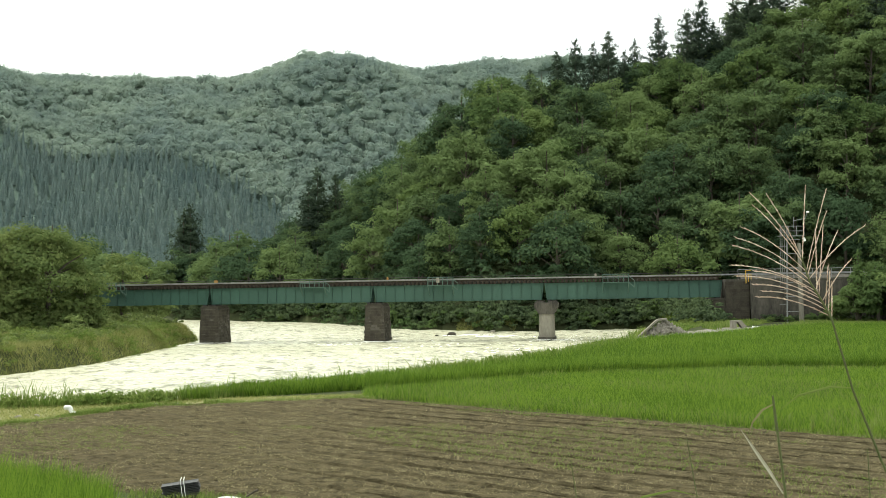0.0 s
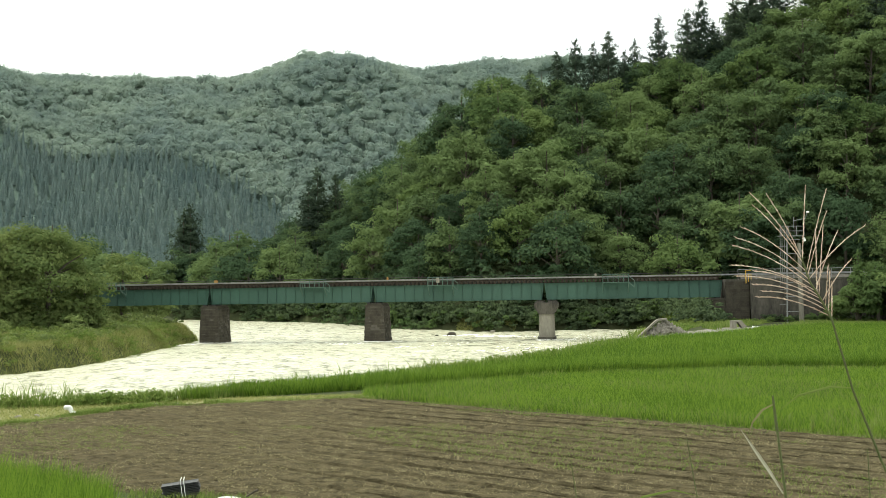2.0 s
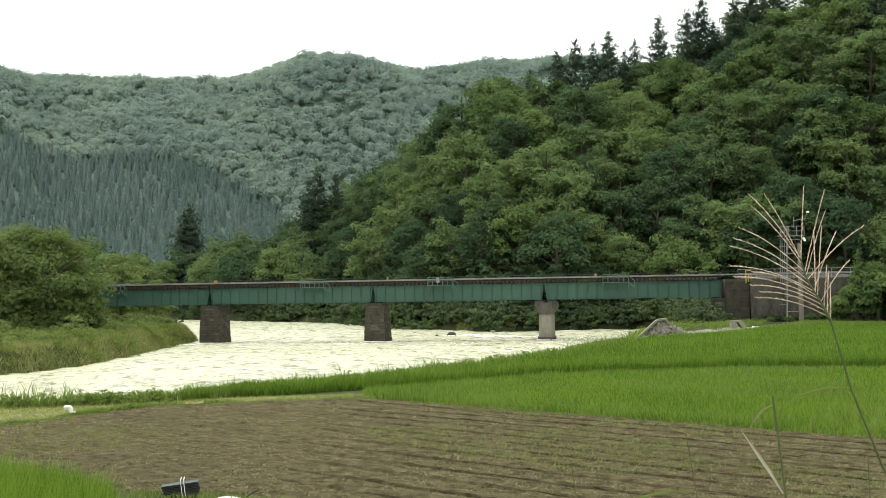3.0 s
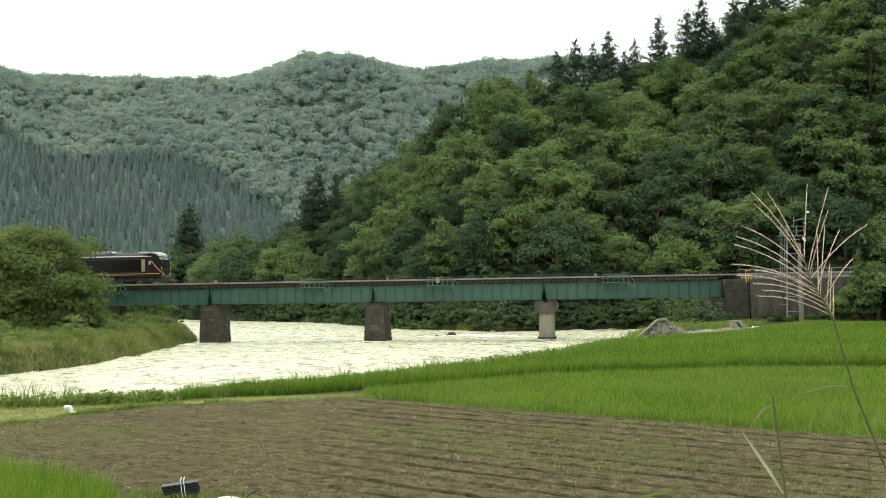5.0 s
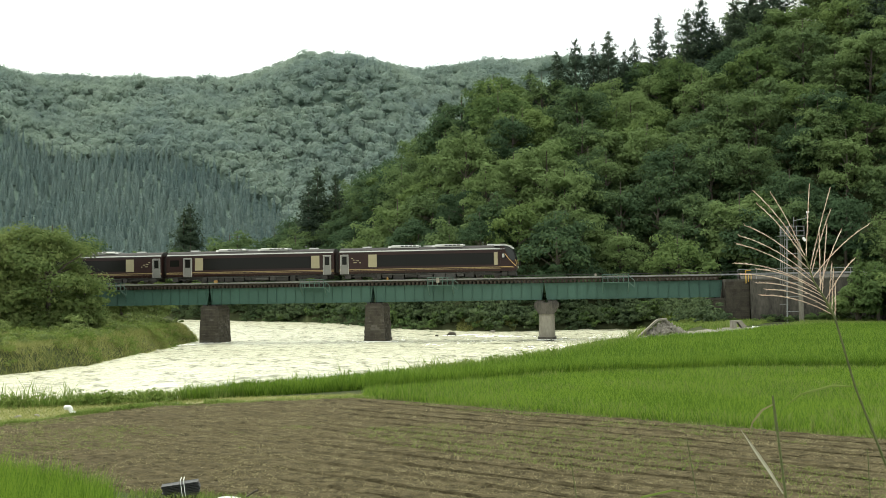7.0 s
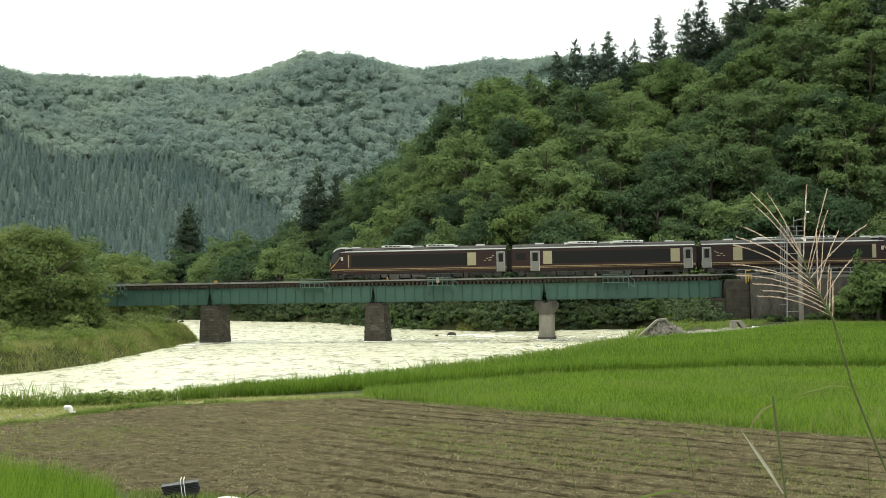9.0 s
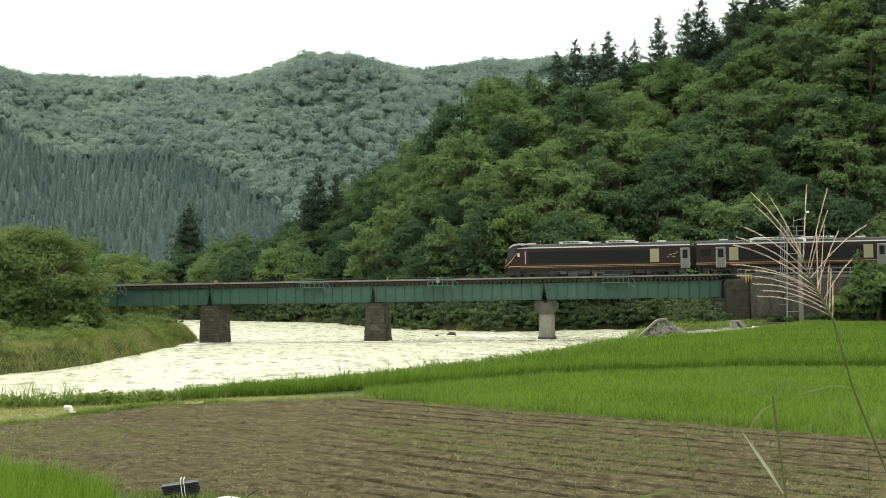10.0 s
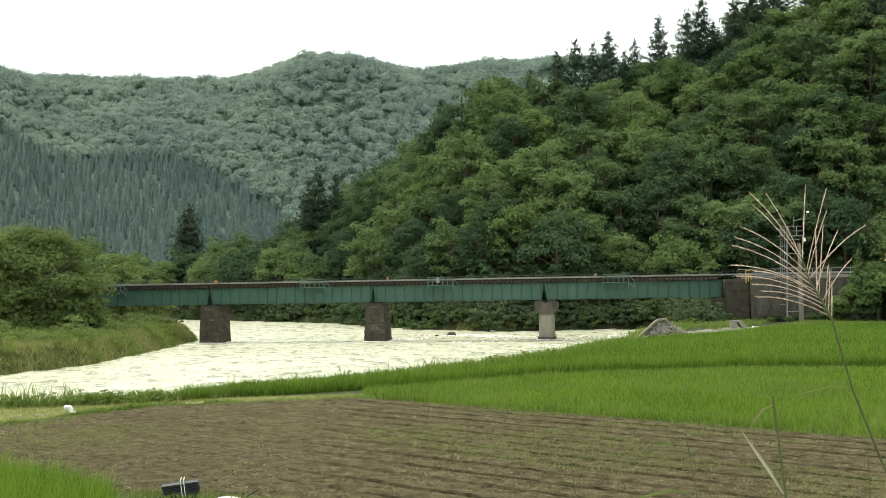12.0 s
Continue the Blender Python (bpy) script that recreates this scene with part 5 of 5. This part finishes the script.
blades("bank_weeds_far", rng_r, bx, by, 0.26, 0.07, 0.6, M["weed"], "weeds on the bank towards the bridge", "weeds")
NEAR_LEFT = [(-30.0, 94), (-29.7, 113), (-30.0, 137), (-40, 137), (-48, 112), (-58, 85), (-62, 57), (-50, 64.6), (-33.8, 83.0)]
bx, by = inside_points(rng_r, NEAR_LEFT, 120000)
tall = 0.42 + 0.20 * ripple(bx, by, 1.3, 2)
blades("river_reeds", rng_r, bx, by, tall, 0.055, 0.9, M["reed"], "pale green reeds and tall grass on the far river bank", "reeds", True)
fx, fy = inside_points(rng_r, NEAR_LEFT, 900)
ok = (fy < 132) & (ripple(fx, fy, 2.6, 9) > -0.3)
thicket("bank_herbs", rng_r, fx[ok], fy[ok], 0.95, 0.9, 160, 0.085, M["weed"], "leafy yellow-green herbs among the reeds")
foot = [(24, 92), (36, 104), (52, 104), (52, 112), (30, 118), (25, 104)]
bx, by = inside_points(rng_r, [(22, 106), (28, 121), (34, 141), (29, 147), (30.5, 137), (26.5, 121), (20.5, 106)], 9000)
blades("shore_weeds", rng_r, bx, by, 0.6, 0.09, 0.6, M["weed"], "weeds on the bank under the bridge", "weeds")
bx, by = inside_points(rng_r, foot, 20000)
off_path = (np.abs((bx - 17.8) * 0.87 - (by - 80.5) * 0.48) > 2.3 + 0.9 * rng_r.uniform(-1, 1, len(bx))) & (np.hypot(bx - 27.3, by - 100) > 2.5)
bx, by = bx[off_path], by[off_path]
blades("foot_weeds", rng_r, bx, by, 0.4, 0.08, 0.6, M["weed"], "weeds below the retaining wall", "weeds")
TRAY_VERGE = [(-5.4, 18.4), (-4.4, 18.3), (-2.5, 17.4), (0, 16.7), (14, 15.4), (14, 13), (-4.4, 13)]
bx, by = inside_points(rng_r, TRAY_VERGE, 24000)
keep = (bx < 0.5) | (ripple(bx, by, 0.7, 2) > 0.5)
blades("path_grass", rng_r, bx[keep], by[keep], 0.13, 0.014, 0.7, M["weed"], "short grass along the near edge of the field")

bx, by = inside_points(rng_r, [(1.5, 152.0), (9.5, 146.6), (10.5, 148.2), (2.5, 154.5)], 2200)
blades("shore_reeds", rng_r, bx, by, 0.5, 0.09, 1.2, M["reed"], "patch of pale dry reeds at the far waterline", "reeds", True)

# ---- things by the fields and the river ----
def rock(rng, sx, sy, sz):
    bm = bmesh.new()
    bmesh.ops.create_icosphere(bm, subdivisions=2, radius=1)
    o = Vector((rng.uniform(0, 50), rng.uniform(0, 50), 0))
    for v in bm.verts:
        k = 1 + 0.35 * noise.noise(v.co * 1.6 + o)
        v.co = Vector((v.co.x * sx * k, v.co.y * sy * k, v.co.z * sz * k))
    s = Shape().add([v.co for v in bm.verts], [[q.index for q in f.verts] for f in bm.faces])
    bm.free()
    return s


rng_k = random.Random(9)
heap = empty("rubble_heap", Matrix.Translation((15.7, 77.5, float(land(15.7, 77.5)) + 0.22)) @ Matrix.Diagonal((0.84, 0.84, 1.05, 1)), "heap of broken grey concrete rubble on the river bank", "rubble heap")
mound = Shape()
for i in range(300):
    a, r = rng_k.uniform(0, math.tau), rng_k.uniform(0, 1) ** 0.6
    x, y = 0.4 + math.cos(a) * r * 1.9, math.sin(a) * r * 1.3
    s = rock(rng_k, *(rng_k.uniform(0.07, 0.18) for _ in range(3))) if i < 30 else None
    if s is None:
        s = Shape().box(-rng_k.uniform(0.04, 0.13), rng_k.uniform(0.04, 0.13), -rng_k.uniform(0.04, 0.11), rng_k.uniform(0.04, 0.11), -rng_k.uniform(0.03, 0.09), rng_k.uniform(0.03, 0.09), pose(0, 0, 0, rng_k.uniform(0, 360), rng_k.uniform(0, 360), rng_k.uniform(0, 360)))
    z = max(0.02, (1 - r) * 0.95) * rng_k.uniform(0.7, 1.05)
    mound.add([(q[0] + x, q[1] + y, q[2] + z) for q in s.v], s.f)
mound.add(*(lambda n=14: ([(0.4 + 1.8 * math.cos(k * math.tau / n), 1.2 * math.sin(k * math.tau / n), -0.1) for k in range(n)] + [(0.3, 0, 0.9)], [(k, (k + 1) % n, n) for k in range(n)]))())
tagged(part("rubble", mound, M["gravel"], heap), kind="stuff")
part("ramp_slab", Shape().prism([(-2.2, -0.25), (-0.35, 1.05), (0.45, 1.10), (0.45, 0.98), (-0.3, 0.92), (-2.0, -0.25)], -0.45, 0.1, "y"), M["concrete"], heap, "tilted concrete slab")
culvert = empty("concrete_culvert", Matrix.Translation((27.3, 100.0, float(land(27.3, 100)) + 0.2)) @ Matrix.Diagonal((0.78, 0.78, 0.85, 1)), "short open concrete culvert box on the bank", "culvert")
part("top_slab", Shape().box(-0.65, 0.6, -0.5, 0.5, 0.55, 0.72), M["concrete"], culvert)
part("side_wall", Shape().box(-0.65, -0.1, -0.5, 0.5, -0.2, 0.55), M["concrete"], culvert)
part("side_wall", Shape().prism([(0.1, 0.55), (0.6, 0.55), (1.15, 0.1), (0.6, -0.1)], -0.5, 0.5, "y"), M["concrete"], culvert)
path_v, path_f = [], []
PATH_ACROSS = [-3.4, -1.7, 0.0, 1.7, 3.4]
for i in range(20):
    x, y = 17.8 + i * 0.62, 80.5 + i * 1.12
    for k in PATH_ACROSS:
        px, py = x + k * 0.87 + 0.2 * math.sin(i * 1.7), y - k * 0.48
        path_v.append((px, py, float(land(px, py)) + 0.09 - 0.022 * abs(k)))
    if i:
        path_f += [((i - 1) * 5 + k, (i - 1) * 5 + k + 1, i * 5 + k + 1, i * 5 + k) for k in range(4)]
tagged(part("gravel_path", Shape().add(path_v, path_f), M["gravel"], smooth=True), "pale gravel track on the river bank", "path", kind="structure")
litter = tagged(part("plastic_scrap", Shape().prism([(-0.3, 0), (0.25, 0.0), (0.42, 0.16), (0.1, 0.13), (-0.2, 0.2)], -0.2, 0.2, "y"), M["white"]), "white crumpled plastic scrap on the grass", "scrap")
litter.matrix_world = Matrix.Translation((29.2, 100.5, float(land(29.2, 100.5)) + 0.1))

for x, y, s, lab in ((1.0, 136.5, 0.80, "dark wet boulder standing in the river"), (-0.9, 136.8, 0.3, "small dark stone awash in the river"), (6.6, 144.6, 0.5, "pale boulder at the far shore"), (23.5, 118.0, 0.8, "pale wet boulder in the shallows")):
    material = M["concrete"] if "pale" in lab else M["stone"]
    b = tagged(part("boulder", rock(rng_k, 0.75 * s, 0.6 * s, 0.42 * s), material, smooth=True), lab, "boulder", "boulders in the river")
    b.location = (x, y, river_level(x) + 0.22 * s)


def foam_patch(x, y, length, width, turn, count, seed):
    rng = np.random.default_rng(seed)
    s = Shape()
    for i in range(count):
        u, w = rng.uniform(0, 1), rng.normal(0, 0.35)
        r = rng.uniform(0.08, 0.24) * (1.1 - u * 0.6)
        px, py = (u - 0.15) * length, w * width * (0.4 + u)
        k = 7
        ring = [(px + r * 1.6 * math.cos(a) * rng.uniform(0.7, 1.2), py + r * 0.7 * math.sin(a) * rng.uniform(0.7, 1.2), 0.0) for a in [j * math.tau / k for j in range(k)]]
        s.add(ring + [(px, py, r * 0.35)], [(j, (j + 1) % k, k) for j in range(k)])
    f = tagged(part("foam", s, M["foam"], smooth=True), "white foam where the current breaks", "foam", kind="stuff")
    f.matrix_world = Matrix.Translation((x, y, river_level(x) + 0.05)) @ Matrix.Rotation(turn, 4, "Z")
    return f


flow_turn = math.atan2(FLOW.y, FLOW.x)
P1, P2, P3 = (track(k * SPAN).translation for k in range(3))
foam_patch(P1.x - 0.6, P1.y - 2.6, 3.4, 1.0, 0.1, 70, 1)
foam_patch(P2.x - 0.4, P2.y - 2.6, 4.4, 1.0, 0.1, 70, 2)
foam_patch(P3.x - 0.4, P3.y - 2.4, 4.4, 0.7, 0.1, 50, 3)
foam_patch(-32.2, 122.6, 4.6, 1.1, 0.6, 90, 4)
foam_patch(0.8, 136.0, 5.0, 1.2, flow_turn - 0.5, 40, 5)
foam_patch(3.5, 137.0, 9.0, 2.2, -0.6, 130, 6)
foam_patch(5.0, 132.0, 8.0, 1.6, -0.3, 90, 7)
drift = [foam_patch(-12 + 8 * i, 120 - 9 * (i % 3), 16, 7, flow_turn, 60, 20 + i) for i in range(4)]

# seedling trays
trays = empty("seedling_tray_bundle", pose(-4.42, 18.05, float(land(-4.42, 18.05)) + 0.055, 0, -3.0, 10), "bundle of black plastic seedling trays tied with white straps", "tray bundle")
rng_y = random.Random(4)
for i in range(8):
    z = i * 0.026
    o = rng_y.uniform(-0.015, 0.015)
    t = Shape().box(-0.29 + o, 0.29 + o, -0.14, 0.14, z, z + 0.006)
    t.box(-0.30 + o, 0.30 + o, -0.15, -0.138, z, z + 0.011).box(-0.30 + o, 0.30 + o, 0.138, 0.15, z, z + 0.011).box(-0.30 + o, -0.288 + o, -0.15, 0.15, z, z + 0.011).box(0.288 + o, 0.30 + o, -0.15, 0.15, z, z + 0.011)
    p = part("tray", t, M["black_plastic"], trays)
    p.rotation_euler = (0, radians(-1.2 * (i / 8) * 3.0), radians(rng_y.uniform(-1.5, 1.5)))
for x in (0.02, 0.07):
    part("strap", Shape().tube([(x, -0.158, -0.02), (x - 0.02, -0.158, 0.26)], 0.007, 5).tube([(x - 0.02, -0.158, 0.255), (x - 0.02, 0.158, 0.255)], 0.007, 5), M["white"], trays, "white tying strap")
sack = Shape()
for cx, cz, sx, sz, sy in ((-0.04, 0.17, 0.13, 0.07, 0.10), (0.05, 0.10, 0.06, 0.10, 0.08), (0.10, 0.03, 0.09, 0.05, 0.09)):
    r = rock(rng_k, sx, sy, sz)
    sack.add([(x + cx, y, z + cz) for x, y, z in r.v], r.f)
bag = tagged(part("plastic_sack", sack, M["white"], smooth=True), "crumpled white plastic sack at the field edge", "sack")
bag.location = (-10.45, 29.9, float(land(-10.45, 29.9)) + 0.05)
sheet = tagged(part("plastic_sheet", rock(rng_k, 0.20, 0.10, 0.03), M["white"], smooth=True), "white plastic sheet lying in the grass", "sheet")
sheet.location = (-3.55, 17.62, float(land(-3.55, 17.6)) + 0.06)
stick = tagged(part("wooden_stake", Shape().tube([(0, 0, -0.1), (0.16, 0, 0.08), (0.30, 0, 0.17)], [0.016, 0.014, 0.016], 6).tube([(0.30, 0, 0.17), (0.345, 0, 0.185)], [0.022, 0.02], 6), M["bark"]), "short brown wooden stake leaning from the ground", "stake")
stick.location = (-3.42, 17.65, float(land(-3.4, 17.65)))
for k, (x, y, s) in enumerate(((-11.6, 29.2, 0.09), (-11.2, 29.5, 0.08), (-8.6, 31.95, 0.07), (-8.0, 32.1, 0.06), (-9.4, 31.2, 0.06))):
    st = tagged(part("field_stone", rock(rng_k, s * 1.2, s * 0.8, s * 0.6), M["gravel"], smooth=True), "small pale stone at the field edge", "stone", "stones along the field edge")
    st.location = (x, y, float(land(x, y)) + 0.05)

# ---- plume grass before the viewer ----
ROOT = Vector((1.52, 2.7, 2.0))
NODE = Vector((0.978 - 1.52, 0.0, 3.405 - 2.0))
plume = empty("plume_grass", Matrix.Translation(ROOT), "tall silver grass with a pinkish feathery plume", "grass plant")
stem_path = [Vector((0, 0, -0.05)), Vector((-0.19, 0, 0.52)), Vector((-0.425, 0, 1.048)), Vector((-0.460, 0, 1.141)), Vector((-0.493, 0, 1.227)), NODE]
part("stem", Shape().tube(stem_path, [0.0044, 0.0040, 0.0033, 0.0031, 0.0029, 0.0028], 7), M["stem"], plume)
rachis = [NODE, NODE + Vector((-0.026, 0, 0.05)), NODE + Vector((-0.052, 0.004, 0.095)), NODE + Vector((-0.072, 0.006, 0.16))]
part("rachis", Shape().tube(rachis, [0.0035, 0.003, 0.0025, 0.0018], 6), M["stem"], plume)
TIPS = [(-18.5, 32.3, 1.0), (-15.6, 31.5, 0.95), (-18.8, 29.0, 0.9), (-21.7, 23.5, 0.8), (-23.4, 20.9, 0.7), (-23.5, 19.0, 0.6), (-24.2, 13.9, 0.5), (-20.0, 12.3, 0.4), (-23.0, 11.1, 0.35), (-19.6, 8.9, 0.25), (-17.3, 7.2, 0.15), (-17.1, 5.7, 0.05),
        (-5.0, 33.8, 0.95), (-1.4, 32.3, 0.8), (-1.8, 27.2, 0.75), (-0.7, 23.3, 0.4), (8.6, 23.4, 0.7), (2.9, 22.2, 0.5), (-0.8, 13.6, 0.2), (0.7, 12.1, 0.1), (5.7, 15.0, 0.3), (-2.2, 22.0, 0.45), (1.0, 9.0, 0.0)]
rng_p = random.Random(2)
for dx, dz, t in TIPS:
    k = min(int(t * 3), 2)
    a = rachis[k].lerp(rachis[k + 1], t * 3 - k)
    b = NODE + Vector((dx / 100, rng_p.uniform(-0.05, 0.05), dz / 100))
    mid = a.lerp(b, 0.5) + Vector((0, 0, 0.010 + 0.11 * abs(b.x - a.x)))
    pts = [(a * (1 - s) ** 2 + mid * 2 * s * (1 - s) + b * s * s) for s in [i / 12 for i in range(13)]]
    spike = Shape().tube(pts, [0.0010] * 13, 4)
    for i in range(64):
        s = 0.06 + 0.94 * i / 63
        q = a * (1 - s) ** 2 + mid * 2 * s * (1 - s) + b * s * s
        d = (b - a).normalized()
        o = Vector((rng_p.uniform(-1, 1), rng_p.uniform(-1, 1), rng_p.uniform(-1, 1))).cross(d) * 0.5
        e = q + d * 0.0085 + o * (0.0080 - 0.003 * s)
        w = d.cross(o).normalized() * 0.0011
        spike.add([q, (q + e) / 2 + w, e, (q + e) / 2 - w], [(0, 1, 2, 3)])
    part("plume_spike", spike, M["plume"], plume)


def grass_leaf(parent, pts, width, material, label=""):
    s = Shape()
    pts = [Vector(p) for p in pts]
    fine = []
    for i in range(len(pts) - 1):
        for k in range(4):
            fine.append(pts[i].lerp(pts[i + 1], k / 4))
    fine.append(pts[-1])
    v, n = [], len(fine)
    for i, p in enumerate(fine):
        w = width * math.sin(math.pi * min(0.98, 0.12 + 0.88 * i / (n - 1))) / 2
        d = (fine[min(i + 1, n - 1)] - fine[max(i - 1, 0)]).normalized()
        c = d.cross(Vector((0.1, 1, 0.2))).normalized() * w
        v += [p - c, p + Vector((0, 0.002, 0)), p + c]
    return part("leaf_blade", s.add(v, [(i * 3 + k, i * 3 + k + 1, i * 3 + 4 + k, i * 3 + 3 + k) for i in range(n - 1) for k in (0, 1)]), material, parent, label)


grass_leaf(plume, [(-0.493, 0, 1.232), (-0.55, 0.0, 1.236), (-0.63, 0.0, 1.215), (-0.69, 0, 1.17)], 0.007, M["weed"])


def stalk_plant(x, z, r0, lean, label):
    """A bare cut stalk rooted on the bank."""
    g = empty("grass_stalk", Matrix.Translation((x - lean * (z - 2.0), 2.7, 2.0)), label, "grass plant", "bare stalks before the viewer")
    part("stem", Shape().tube([(0, 0, -0.05), (lean * (z - 2.0) * 0.5, 0.0, (z - 2.0) * 0.5), (lean * (z - 2.0), 0, z - 2.0)], [r0, r0 * 0.9, r0 * 0.7], 6), M["stem"], g)
    return g


main = stalk_plant(0.826, 3.205, 0.0042, -0.11, "brown-green bare grass stalk with a dry hanging leaf")
grass_leaf(main, [(-0.112, 0, 0.97), (-0.15, -0.01, 1.03), (-0.19, -0.01, 1.09), (-0.218, -0.01, 1.132)], 0.008, M["dry_leaf"], "dry whitish hanging leaf")
grass_leaf(main, [(-0.130, 0, 1.195), (-0.16, 0, 1.18), (-0.185, 0, 1.15), (-0.195, 0, 1.12)], 0.006, M["straw"])
part("broken_tip", Shape().tube([(-0.125, 0, 1.13), (-0.1335, 0, 1.215)], [0.0040, 0.0026], 6), M["stem"], main)
stalk_plant(0.315, 3.06, 0.0018, -0.14, "thin green grass stalk before the viewer")
arched = stalk_plant(0.470, 2.93, 0.0018, 0.02, "thin grass plant with one arching green leaf")
grass_leaf(arched, [(0.01, 0, 0.90), (0.04, 0, 0.965), (0.12, 0, 0.982), (0.19, 0, 0.965)], 0.006, M["weed"])
stalk_plant(0.607, 3.11, 0.0018, -0.16, "thin green grass stalk before the viewer")
stalk_plant(1.060, 3.08, 0.0018, -0.03, "thin green grass stalk before the viewer")


# ---- movement ----
def motions():
    times = [k / 10 for k in range(121)]
    for i, car in enumerate((front_car, middle_car, rear_car)):
        rows = []
        for t in times:
            a, b = track(nose_at(t) - CAR_PITCH * i - 3.45), track(nose_at(t) - CAR_PITCH * i - 17.85)
            mid = (a.translation + b.translation) / 2
            d = a.translation - b.translation
            turn = Matrix.Rotation(math.atan2(d.y, d.x), 4, "Z") @ Matrix.Rotation(-math.atan2(d.z, math.hypot(d.x, d.y)), 4, "Y")
            if car is rear_car:
                turn = turn @ Matrix.Rotation(math.pi, 4, "Z")
            rows.append((t, Matrix.Translation(mid) @ turn))
        walk(car, rows)
        way = -1 if car is rear_car else 1
        for bogie in [c for c in car.children if c.name.startswith("bogie")]:
            for wheel in bogie.children:
                base = Matrix.Translation(wheel.location)
                walk(wheel, [(k / 30, base @ Matrix.Rotation(way * (TRAIN_SPEED / 0.46) * k / 30, 4, "Y")) for k in range(361)])
    # the plume sways a little in the wind
    sway = [(0, 0), (0.5, -3), (1, 0), (1.5, -3), (2, 0), (2.5, -3), (3, -3), (3.7, -1), (4.4, 1), (5, 3), (5.5, 8), (6, 0), (6.5, 7), (7, 7), (7.7, 4), (8.4, 3), (9, 2), (9.5, 0), (10, 2), (10.5, 0), (11, 0), (11.5, 2), (12, 0)]
    walk(plume, [(t, Matrix.Translation(ROOT) @ Matrix.Rotation(a / 1190, 4, "Y")) for t, a in sway])
    # the river slides past
    walk(water, [(t, Matrix.Translation((FLOW.x * SPEED * t, FLOW.y * SPEED * t, FLOW.x * SPEED * t * RIVER_SLOPE))) for t in (0.0, 4.0, 8.0, 12.0)])
    for f in drift:
        m = f.matrix_world.copy()
        walk(f, [(t, Matrix.Translation((FLOW.x * SPEED * t, FLOW.y * SPEED * t, FLOW.x * SPEED * t * RIVER_SLOPE)) @ m) for t in (0.0, 4.0, 8.0, 12.0)])


motions()
